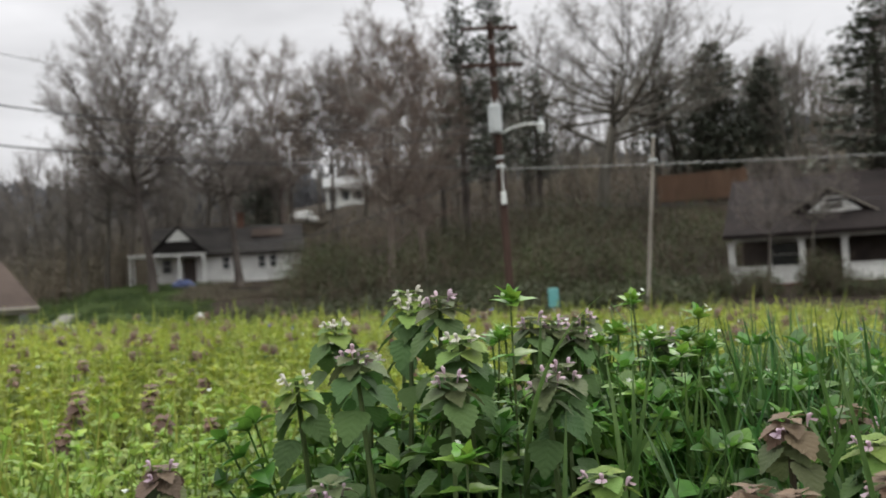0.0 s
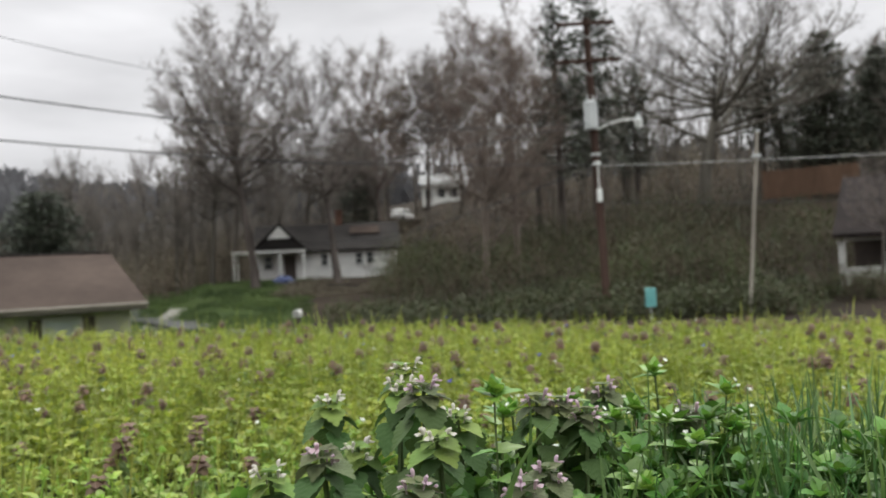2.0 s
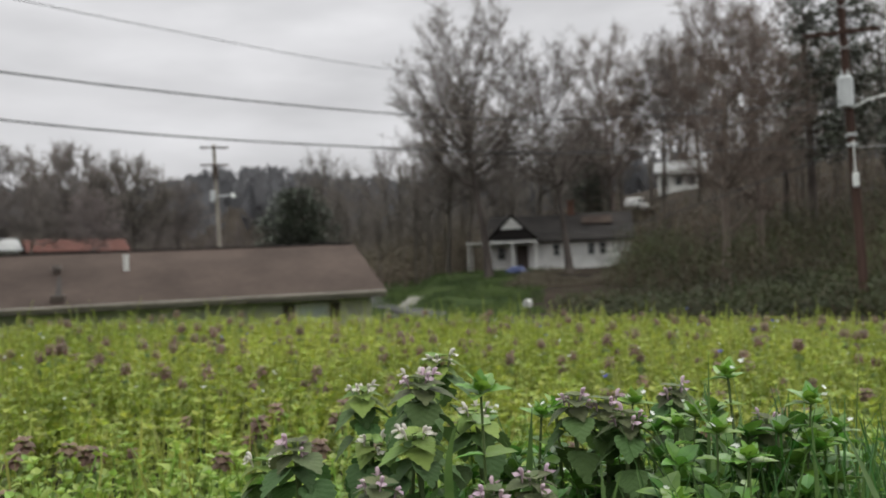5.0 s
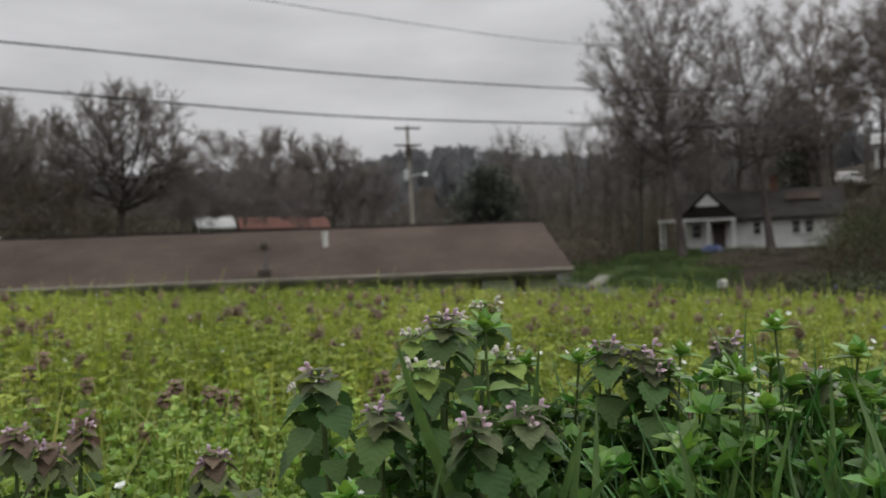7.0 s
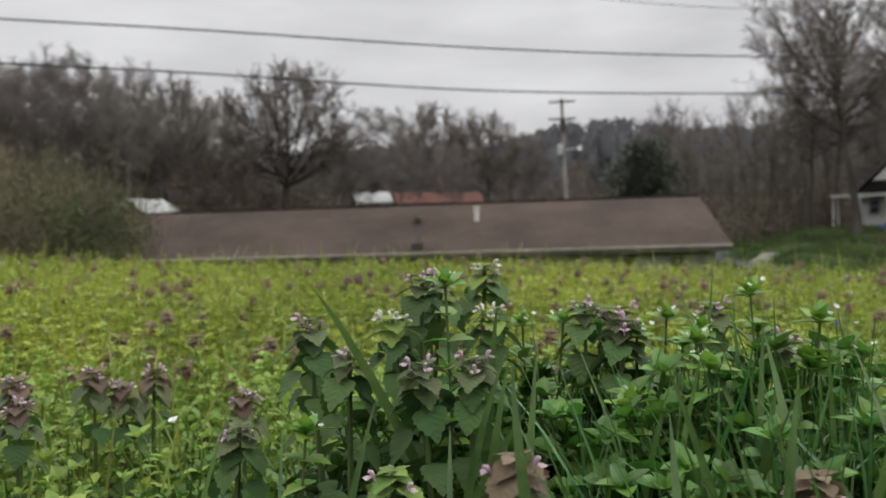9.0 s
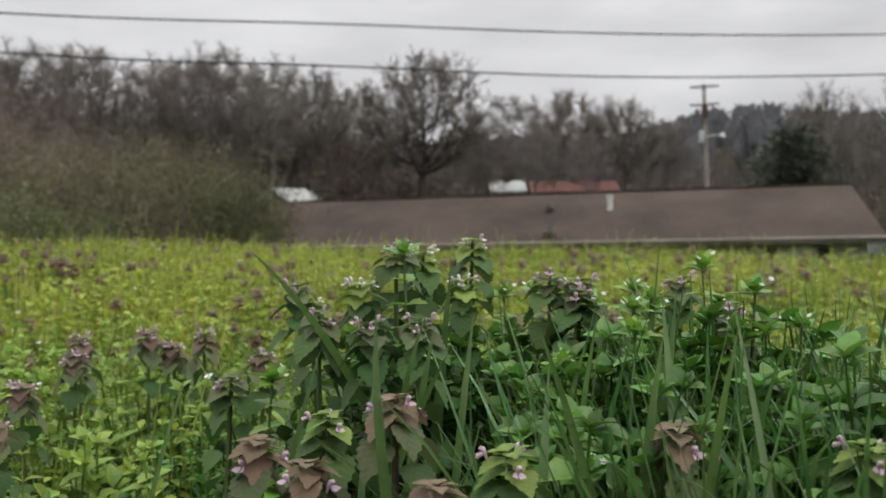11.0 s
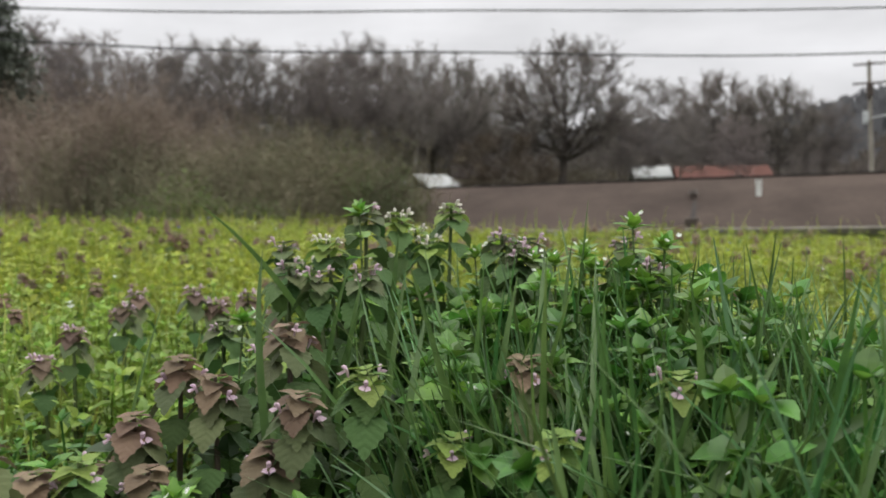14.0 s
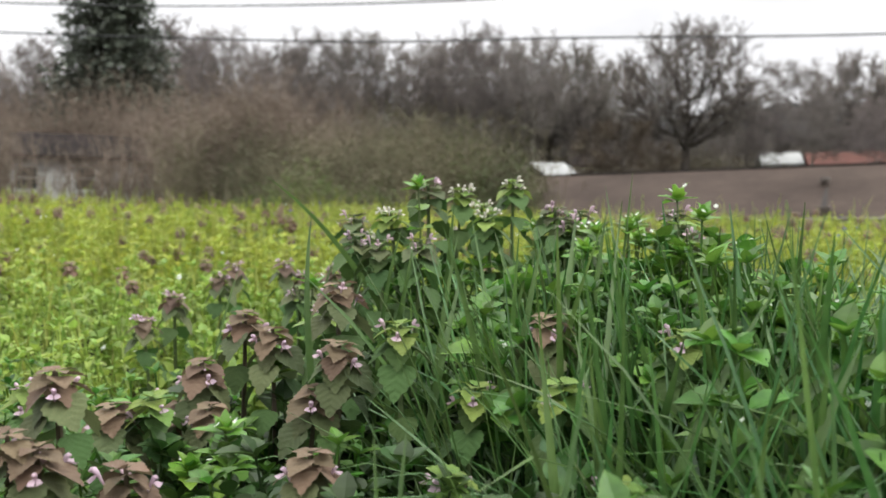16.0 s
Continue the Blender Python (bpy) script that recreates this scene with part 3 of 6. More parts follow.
def trees():
    big = stand(bare_tree("bare_tree", 3, 21.3, 5.8, BARK, TWIG, "tall leafless grey tree on the green bank", 40, 0.28, 14, 0.016, 9, 0.42, -.5, .0125), 16.0, 63)
    fork = stand(bare_tree("forked_tree", 8, 14.0, 5.4, BARK, TWIG, "dark leafless tree with spreading limbs beside the white house", 18, 0.4, 9, 0.026, 8, 0.36, -.3, .0125), 10.6, 64)
    oval = stand(bare_tree("oval_tree", 15, 19.0, 5.2, BARK, TWIG, "rounded leafless tree behind the houses", 38, 0.34, 15, 0.015, 9, 0.33, -.5, .0155), 4.4, 88)
    pale = stand(bare_tree("pale_tree", 21, 17.6, 3.6, BARK_PALE, TWIG_PALE, "slender pale tree with a vine-grown double trunk", 30, 0.12, 11, 0.016, 8, 0.46, -.5, .0105), 0.6, 46)
    oak = stand(bare_tree("spreading_tree", 33, 18.5, 9.0, BARK, TWIG, "wide spreading leafless shade tree", 24, 0.3, 9, 0.034, 8, 0.42, -.4, .0125), -13.6, 62)
    field_oak = stand(bare_tree("field_oak", 41, 15.5, 7.2, BARK, TWIG, "large dark leafless oak behind the long roof", 46, 0.24, 20, 0.034, 10, 0.44, -.5, .018), 52.6, 82)
    slim = stand(bare_tree("slim_tree", 52, 15.0, 4.0, BARK_HAZED, TWIG_HAZED, "slim leafless woodland tree", 28, 0.34, 14, 0.015, 8, 0.38, -.5, .016), 62.6, 84)
    red = stand(bare_tree("budding_tree", 61, 6.4, 4.0, BARK, BRUSH_TWIG, "small rusty budding tree behind the long roof", 26, 0.12, 15, 0.018, 8, 0.46, -.6, .014), 56.6, 62)
    again(big, 18.7, 68, 1.9, 0.78, 0.85)
    again(big, 13.0, 74, 3.0, 0.97)
    again(big, 17.4, 80, 4.0, 0.9)
    again(pale, 7.6, 84, 2.0, 1.35, 1.0, "slender pale leafless tree on the hillside")
    again(oval, 2.2, 94, 1.0, 0.95)
    again(oval, 7.0, 96, 3.0, 0.85)
    again(pale, -1.6, 52, 1.0, 0.95)
    again(fork, -3.0, 70, 2.6, 1.1, 0.8, "leafless tree on the wooded bank")
    again(oak, -19.0, 76, 2.2, 0.95)
    again(oak, -9.0, 78, 4.0, 0.95)
    again(oval, -25.0, 84, 2.0, 0.62)
    again(oval, -34.0, 70, 2.0, 0.9)
    again(fork, -26.4, 38.6, 2.0, 0.42, 0.8, "small dark leafless tree before the porch")
    again(fork, -23.6, 37.6, 4.0, 0.4, 0.7, "small dark leafless tree before the porch")
    again(fork, 22.0, 90, 1.0, 1.0)
    again(big, 27.0, 96, 1.0, 0.72, 0.8)
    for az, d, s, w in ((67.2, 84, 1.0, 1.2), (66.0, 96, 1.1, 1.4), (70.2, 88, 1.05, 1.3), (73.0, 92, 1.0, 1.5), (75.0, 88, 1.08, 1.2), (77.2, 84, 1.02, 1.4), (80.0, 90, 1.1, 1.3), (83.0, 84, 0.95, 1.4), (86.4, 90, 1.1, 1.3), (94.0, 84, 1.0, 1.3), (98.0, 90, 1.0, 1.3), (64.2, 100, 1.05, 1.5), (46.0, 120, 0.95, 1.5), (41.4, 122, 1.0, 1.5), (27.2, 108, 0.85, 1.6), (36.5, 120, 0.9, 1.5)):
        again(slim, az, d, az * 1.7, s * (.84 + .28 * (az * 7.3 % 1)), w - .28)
    again(slim, 47.6, 79, 3.0, 0.5, 1.1)
    again(slim, 45.2, 78, 1.0, 0.6, 1.2)
    again(slim, 41.6, 79, 2.0, 0.55, 1.2)
    for az, d, s, w in ((39.0, 112, 0.95, .8), (43.2, 112, 0.95, .8), (59.1, 100, 1.0, .7), (57.0, 112, 0.95, .8), (49.0, 112, 0.6, .8), (61.5, 108, 0.9, .8), (69.0, 104, 1.05, .8), (78.5, 100, 1.0, .8), (85, 100, 1.0, .8)):
        again(field_oak, az, d, az, s, w, "rounded leafless woodland tree")
    pine = stand(needle_tree("pine", 5, 17.5, 5.0, "tall dark pine with an open crown", NEEDLE, BARK, 0.3, 0.45, 30, 0.0, 11, 0.36), -4.6, 57)
    again(pine, -6.9, 59, 2.0, 1.03)
    again(pine, -9.6, 66, 1.0, 0.7)
    again(pine, 9.3, 82, 1.0, 0.74, 1.2, "dark pine behind the white house")
    again(pine, -30.6, 50, 4.0, 0.75, 1.9, "broad dark pine behind the brown-roofed house")
    again(pine, -33.0, 54, 1.0, 0.75, 1.9, "broad dark pine behind the brown-roofed house")
    cedar = stand(needle_tree("cedar", 6, 12.5, 7.0, "dark dense cedar with a pointed top", CEDAR, BARK, 0.05, 0.55, 34, -0.1, 28, 0.3), -21.1, 76, 0.0, 1.0, 1.15)
    again(cedar, -24.2, 77, 2.0, 0.84, 1.1)
    again(pine, -17.4, 76, 1.0, 0.74, 1.4)
    stand(needle_tree("round_evergreen", 12, 10.2, 9.6, "dark rounded evergreen beyond the long roof", SPRUCE, BARK, 0.05, 0.42, 30, -0.1, 20, 0.42), 28.7, 88)
    stand(needle_tree("spruce", 9, 15.0, 8.6, "dark blue-green spruce with drooping boughs", SPRUCE, BARK, 0.06, 0.7, 42, 0.2, 36, 0.38), 89.6, 52.5, 0.0, 1.12, 0.92)


trees()


def far_woods():
    """The wooded hillsides beyond, too far to count."""
    rng = random.Random(77)
    lines, tips, fine = [], [], []
    def add(az, d, h):
        if (1.2 < az < 7 and d < 108) or (5 < az < 17.5 and d < 80) or (-24.5 < az < -15.5 and d < 74):
            return
        p = at(az, d)
        z = ground_z(p.x, p.y)
        b = Vector((p.x, p.y, z - .3))
        top = b + Vector((rng.uniform(-.4, .4), rng.uniform(-.4, .4), h))
        lines.append(([b, b.lerp(top, .5), top], [h * .013, h * .0085, 0]))
        mid, rx, rz = b.lerp(top, rng.uniform(.6, .7)), h * rng.uniform(.15, .26), h * rng.uniform(.3, .4)
        for i in range(15):
            a, w = rng.uniform(0, 6.283), rng.uniform(-.5, 1)
            g = math.sqrt(1 - w * w)
            e = mid + Vector((math.cos(a) * g * rx, math.sin(a) * g * rx, w * rz)) * rng.uniform(.75, 1)
            q = b.lerp(top, min(.85, max(.22, (e.z - b.z) / h - rng.uniform(.12, .32))))
            c = q.lerp(e, .55) + Vector((0, 0, -.02 * h))
            tips.append(([q, c, e], [h * .0045, h * .003, 0]))
            for j in range(13):
                o = c.lerp(e, rng.uniform(0, 1))
                u = o + ((e - q).normalized() * .5 + (o - mid).normalized() * .5 + Vector((rng.uniform(-.8, .8), rng.uniform(-.8, .8), rng.uniform(-.3, .9)))) * h * rng.uniform(.05, .11)
                fine.append((o, u, h * .0019))
    def close(name, label, mat):
        v, f = joined_lists(tubes(lines + tips, 3), slivers(fine))
        tagged(mesh_object(name, v, f, mat), label, "woods", kind="stuff")
        lines.clear()
        tips.clear()
        fine.clear()
    for i in range(330):
        add(rng.uniform(-46, 26), rng.uniform(66, 150), rng.uniform(8, 14))
    for i in range(60):
        add(rng.uniform(17, 23.5), rng.uniform(88, 150), rng.uniform(5, 9))
    close("hill_woods", "dark leafless woods on the near hillside", TWIG)
    for i in range(130):
        add(rng.uniform(26, 40), rng.uniform(105, 260), rng.uniform(5, 9))
    for i in range(240):
        add(rng.uniform(36, 61), rng.uniform(92, 150), rng.uniform(4, 7.5))
    for i in range(330):
        add(rng.uniform(58, 108), rng.uniform(88, 150), rng.uniform(7, 12.5))
    for i in range(220):
        add(rng.uniform(61, 108), rng.uniform(84, 125), rng.uniform(9, 13.5))
    close("valley_woods", "grey leafless woods across the valley", TWIG_HAZED)


far_woods()


def far_forest():
    """Forest canopy on the ridges beyond the valley: ragged clumps of twigs, distance haze put into their colour."""
    rng = random.Random(31)
    V, F = [], []
    for i in range(3000):
        az, d = rng.uniform(-50, 110), 220 * (950 / 220) ** rng.random()
        p = at(az, d)
        z = ground_z(p.x, p.y)
        h, w = rng.uniform(9, 16), rng.uniform(3, 6)
        for j in range(12):
            a, r = rng.uniform(0, 6.283), w * math.sqrt(rng.random())
            b = Vector((p.x + math.cos(a) * r, p.y + math.sin(a) * r, z + h * rng.uniform(.1, .6)))
            u = Vector((rng.uniform(-.5, .5), rng.uniform(-.5, .5), 1)) * h * rng.uniform(.3, .5) * (1.2 - .5 * r / w)
            s = Vector((-math.sin(a), math.cos(a), 0)) * w * rng.uniform(.15, .35)
            n = len(V)
            V += [b - s * .6, b + s * .5, b + u + s, b + u * .8 - s * 1.1]
            F.append((n, n + 1, n + 2, n + 3))
    tagged(mesh_object("far_forest", np.array([tuple(q) for q in V]), F, FOREST_HAZED), "forest on the far ridges, misty grey haze put into its colour", "forest", kind="stuff")


far_forest()


def brush(name, label, spots, leaf, seed, leaf_size=0.09, stems=26, leaves=420, wood=None):
    """Tangled undergrowth: thin stems with scattered small leaves. spots: direction, distance, height, radius."""
    rng = random.Random(seed)
    lines, fine, V, F = [], [], [], []
    for az, d, h, rad in spots:
        p = at(az, d)
        z = ground_z(p.x, p.y)
        for i in range(stems):
            a, r = rng.uniform(0, 6.283), rad * math.sqrt(rng.random())
            q = Vector((p.x + math.cos(a) * r, p.y + math.sin(a) * r, z - .1))
            hh = h * rng.uniform(.45, 1.1) * (1 - .35 * (r / rad) ** 2)
            e = q + Vector((rng.uniform(-.35, .35) * hh, rng.uniform(-.35, .35) * hh, hh))
            m = q.lerp(e, .5) + Vector((rng.uniform(-.1, .1), rng.uniform(-.1, .1), .06)) * hh
            lines.append(([q, m, e], [.022, .014, 0]))
            for j in range(14):
                s = m.lerp(e, rng.uniform(-.4, 1))
                u = s + Vector((rng.uniform(-1, 1), rng.uniform(-1, 1), rng.uniform(-.2, 1))) * rng.uniform(.25, .7) * min(1, h / 3)
                fine.append((s, u, .011))
        for i in range(leaves):
            a, r = rng.uniform(0, 6.283), rad * 1.1 * math.sqrt(rng.random())
            hz = h * rng.random() ** .8 * (1 - .4 * (r / rad) ** 2) * rng.uniform(.75, 1.08)
            c = Vector((p.x + math.cos(a) * r, p.y + math.sin(a) * r, z + hz))
            e = Vector((rng.uniform(-1, 1), rng.uniform(-1, 1), rng.uniform(-.6, .8))).normalized() * leaf_size * rng.uniform(.7, 1.6)
            s = e.cross(Vector((rng.uniform(-1, 1), rng.uniform(-1, 1), rng.uniform(-1, 1)))).normalized() * leaf_size * .45
            n = len(V)
            V += [c, c + e * .5 + s, c + e, c + e * .5 - s]
            F.append((n, n + 1, n + 2, n + 3))
    v, f = joined_lists(tubes(lines, 3), slivers(fine))
    V = np.array([tuple(q) for q in V])
    n = len(v)
    faces = list(f) + [tuple(i + n for i in q) for q in F]
    ob = mesh_object(name, np.vstack([v, V]), faces, None, mats=[wood or BRUSH_TWIG, leaf], slots=[0] * len(f) + [1] * len(F))
    tagged(ob, label, "undergrowth", kind="stuff")


def undergrowth():
    rng = random.Random(5)
    dark = [(rng.uniform(-20, 6), rng.uniform(40, 62), rng.uniform(2.0, 4.6), rng.uniform(1.6, 2.8)) for i in range(80)]
    dark += [(rng.uniform(-20, 11), rng.uniform(31, 41), rng.uniform(0.6, 1.5), rng.uniform(0.9, 1.6)) for i in range(90)]
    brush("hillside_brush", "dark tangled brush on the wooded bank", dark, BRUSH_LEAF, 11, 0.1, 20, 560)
    hill = [(rng.uniform(-38, 26), rng.uniform(68, 125), rng.uniform(3.5, 7.0), rng.uniform(2.5, 4.5)) for i in range(120)]
    hill = [q for q in hill if not (-24.5 < q[0] < -15.5 and q[1] < 80) and not (1.2 < q[0] < 7 and 84 < q[1] < 110) and not (5 < q[0] < 17.5 and q[1] < 78)]
    brush("hill_brush", "brown and greening brush under the hillside trees", hill, BRUSH_DRY, 12, 0.16, 20, 420, THICKET_STEM)
    veil = [(rng.uniform(77, 82.5), rng.uniform(33, 37), rng.uniform(4.8, 6.6), rng.uniform(1.6, 2.3)) for i in range(22)]
    veil += [(rng.uniform(97, 108), rng.uniform(33, 37), rng.uniform(3.8, 5.4), rng.uniform(1.4, 2.0)) for i in range(14)]
    veil += [(rng.uniform(84, 101), rng.uniform(47, 49), rng.uniform(6.0, 7.6), rng.uniform(1.8, 2.6)) for i in range(24)]
    brush("brown_thicket", "brown twiggy thicket before a white house", veil, THICKET, 19, 0.06, 60, 420, THICKET_STEM)
    gap = [(rng.uniform(89, 98), rng.uniform(34, 37), rng.uniform(2.2, 4.2), rng.uniform(1.2, 1.8)) for i in range(7)]
    brush("bare_thicket", "sparse bare stems before a white house", gap, THICKET, 20, 0.06, 18, 30, THICKET_STEM)
    hedge = [(rng.uniform(69, 84), rng.uniform(26, 36), rng.uniform(2.6, 4.8), rng.uniform(1.5, 2.5)) for i in range(44)]
    hedge += [(rng.uniform(63.4, 71), rng.uniform(28, 32), rng.uniform(4.2, 5.6), rng.uniform(1.2, 1.8)) for i in range(34)]
    brush("hedge_brush", "overgrown hedge with young green leaves", hedge, HEDGE, 13, 0.058, 44, 640, HEDGE_STEM)
    bush = [(rng.uniform(62.6, 66.5), rng.uniform(26.5, 28), rng.uniform(3.0, 5.0), rng.uniform(.8, 1.3)) for i in range(16)]
    bush += [(rng.uniform(71, 80), rng.uniform(24.5, 26), rng.uniform(1.0, 2.2), rng.uniform(.8, 1.4)) for i in range(16)]
    brush("green_bushes", "young green bushes along the hedge foot", bush, GREENING, 23, 0.065, 18, 620, HEDGE_STEM)
    thicket = [(rng.uniform(69, 88), rng.uniform(37, 50), rng.uniform(4.4, 7.2), rng.uniform(2.0, 3.2)) for i in range(50)]
    thicket += [(rng.uniform(86, 106), rng.uniform(48, 54), rng.uniform(4.6, 6.4), rng.uniform(1.8, 2.8)) for i in range(26)]
    brush("thicket", "brown leafless thicket with reddish buds", thicket, THICKET, 14, 0.065, 60, 440, THICKET_STEM)
    low = [(rng.uniform(19, 36), rng.uniform(82, 125), rng.uniform(2.0, 5.0), rng.uniform(2.0, 3.5)) for i in range(60)]
    low += [(rng.uniform(17, 25), rng.uniform(82, 92), rng.uniform(3.5, 6.5), rng.uniform(1.6, 2.6)) for i in range(26)]
    brush("valley_brush", "green and brown bushes along the valley lawn", low, BRUSH_DRY, 15, 0.16, 16, 360)
    left = [(rng.uniform(36, 70), rng.uniform(84, 125), rng.uniform(2.0, 5.5), rng.uniform(2.5, 4.0)) for i in range(80)]
    brush("woodland_brush", "brown brush along the woodland edge", left, BRUSH_DRY, 16, 0.2, 16, 300)
    young = [(rng.uniform(2.2, 6.6), rng.uniform(52, 62), rng.uniform(2.4, 4.6), rng.uniform(1.2, 2.0)) for i in range(16)]
    young += [(rng.uniform(-15.5, -8.5), rng.uniform(37, 42), rng.uniform(1.6, 3.4), rng.uniform(1.0, 1.7)) for i in range(24)]
    young += [(rng.uniform(19, 25), rng.uniform(80, 96), rng.uniform(2.0, 3.6), rng.uniform(1.6, 2.4)) for i in range(12)]
    brush("young_brush", "young green brush at the foot of the wooded bank", young, YOUNG_GREEN, 24, 0.075, 20, 520)
    porch = [(rng.uniform(-23.4, -20.6), rng.uniform(35.5, 37.5), rng.uniform(0.8, 1.6), rng.uniform(0.5, 0.9)) for i in range(10)]
    porch += [(rng.uniform(-27.9, -25.9), rng.uniform(35.5, 37.5), rng.uniform(1.2, 2.3), rng.uniform(0.4, 0.7)) for i in range(10)]
    porch += [(rng.uniform(-35, -28), rng.uniform(35.5, 37.5), rng.uniform(0.4, 1.0), rng.uniform(0.5, 0.9)) for i in range(14)]
    brush("porch_shrubs", "dark shrubs before the porch", porch, BRUSH_LEAF, 17, 0.06, 16, 380)
    bank = [(rng.uniform(2, 14), rng.uniform(55, 65), rng.uniform(0.3, .75), rng.uniform(0.8, 1.5)) for i in range(46)]
    brush("bank_brush", "dead brown stalks on the bank below the white house", bank, BRUSH_DRY, 18, 0.09, 18, 260)


undergrowth()

# ---- houses ----
def frame_of(origin, along_az):
    """Local frame: x runs along that direction, y to its right hand side turned away, z up."""
    d = at(along_az, 1)
    return Matrix.Translation(origin) @ Matrix.Rotation(math.atan2(d.y, d.x), 4, "Z")


def window(parent, x, y, z, w, h, face=-1, mat_frame=None, pane=None, bars=1):
    """A framed window in a wall that looks along face * y: frame, sill and panes."""
    mf = mat_frame or WHITE
    t = 0.07
    win = part("window", joined(box(w + 2 * t, 0.09, t, x, y + face * .03, z - t), box(w + 2 * t, 0.09, t, x, y + face * .03, z + h),
                                box(t, 0.09, h, x - w / 2 - t / 2, y + face * .03, z), box(t, 0.09, h, x + w / 2 + t / 2, y + face * .03, z),
                                *[box(w, 0.06, 0.04, x, y + face * .025, z + h * (i + 1) / (bars + 1)) for i in range(bars)]), mf, parent)
    part("sill", box(w + 0.24, 0.16, 0.05, x, y + face * .06, z - t - .05), mf, win)
    for i in range(bars + 1):
        part("pane", box(w - .01, 0.02, h / (bars + 1) - .04, x, y + face * .012, z + i * h / (bars + 1) + .02), pane or GLASS, win)
    return win


def roof_slab(x0, x1, y0, z0, y1, z1, thick=0.16):
    """A sloping slab from the line (y0, z0) to the line (y1, z1)."""
    return solid([(x0, y0, z0), (x1, y0, z0), (x1, y1, z1), (x0, y1, z1)], Vector((0, 0, -thick)))


def long_building():
    m = frame_of((-12.52, 26.08, 0), 126) @ Matrix.Rotation(radians(0.6), 4, "Y")
    ob = thing("long_building", "low long building with a brown shingle roof and cream siding", "building", m)
    # local x runs along the ridge, local y towards the field
    L, run, ze, zr, zb, wall = 21.2, 4.7, 0.08, 1.64, -2.6, 3.9
    part("roof", joined(roof_slab(-0.4, L + .4, 0, zr, run, ze), roof_slab(-0.4, L + .4, 0, zr, -run, ze)), SHINGLE, ob)
    part("ridge_cap", joined(box(L + .8, 0.22, 0.05, L / 2, 0, zr - .01, .02)), SHINGLE_DARK, ob)
    for k in range(1, 16):
        f = k / 16
        part("shingle_course", roof_slab(-0.4, L + .4, run * f, zr + (ze - zr) * f + .014, run * (f + .058), zr + (ze - zr) * (f + .058) + .004, .012), SHINGLE, ob)
    part("fascia", box(L + .8, 0.04, 0.16, L / 2, run + .02, ze - .17), TRIM, ob)
    part("gutter", rod((-.4, run + .08, ze - .05), (L + .4, run + .08, ze - .05), .045, sides=8), TRIM, ob)
    part("soffit", box(L + .8, 0.8, 0.03, L / 2, run - .42, ze - .2), SHADE_WOOD, ob)
    part("front_wall", box(L + .2, 0.2, ze - .2 - zb, L / 2, wall - .1, zb), CREAM, ob)
    part("back_wall", box(L + .2, 0.2, ze - .2 - zb, L / 2, .1 - wall, zb), CREAM, ob)
    for x in (0, L):
        part("gable_wall", solid([(x - .1, .2 - wall, zb), (x - .1, wall - .2, zb), (x - .1, wall - .2, ze + .1), (x - .1, 0, zr - .2), (x - .1, .2 - wall, ze + .1)], Vector((.2, 0, 0))), CREAM, ob)
    for i in range(1, 12):
        part("siding_board", box(L + .24, 0.02, 0.17, L / 2, wall + .011, zb + .2 * i, .006), CREAM, ob)
    window(ob, 1.64, wall + .02, -1.62, 0.84, 1.32, 1, WHITE, CURTAIN)
    for x in (1.01, 2.27):
        part("shutter", joined(box(0.36, 0.05, 1.5, x, wall + .05, -1.72, .01), *[box(.28, .02, .05, x, wall + .08, -1.65 + .16 * i) for i in range(8)]), SHADE_WOOD, ob)
    def roof_z(y):
        return zr + (ze - zr) * y / run
    z = roof_z(1.95)
    part("vent_pipe", joined(rod((6.74, 1.95, z - .1), (6.74, 1.95, z + .42), .085), rod((6.74, 1.95, z + .4), (6.74, 1.95, z + .46), .105)), WHITE, ob, "white plastic vent pipe")
    z = roof_z(2.04)
    part("roof_vent", joined(rod((8.6, 2.04, z - .1), (8.6, 2.04, z + .16), .1), rod((8.6, 2.04, z + .14), (8.6, 2.04, z + .26), .17, .12)), SHADE_WOOD, ob, "dark metal roof vent")
    z = roof_z(4.4)
    part("roof_hatch", box(.34, .3, .22, 8.28, 4.4, z - .04, .02), SHADE_WOOD, ob)
    part("stain_strip", solid([(8.47, 2.3, roof_z(2.3) + .02), (8.55, 2.3, roof_z(2.3) + .02), (8.38, 4.2, roof_z(4.2) + .02), (8.22, 4.2, roof_z(4.2) + .02)], Vector((0, 0, -.015))), SHINGLE_DARK, ob, "dark flashing strip below the vent")


long_building()


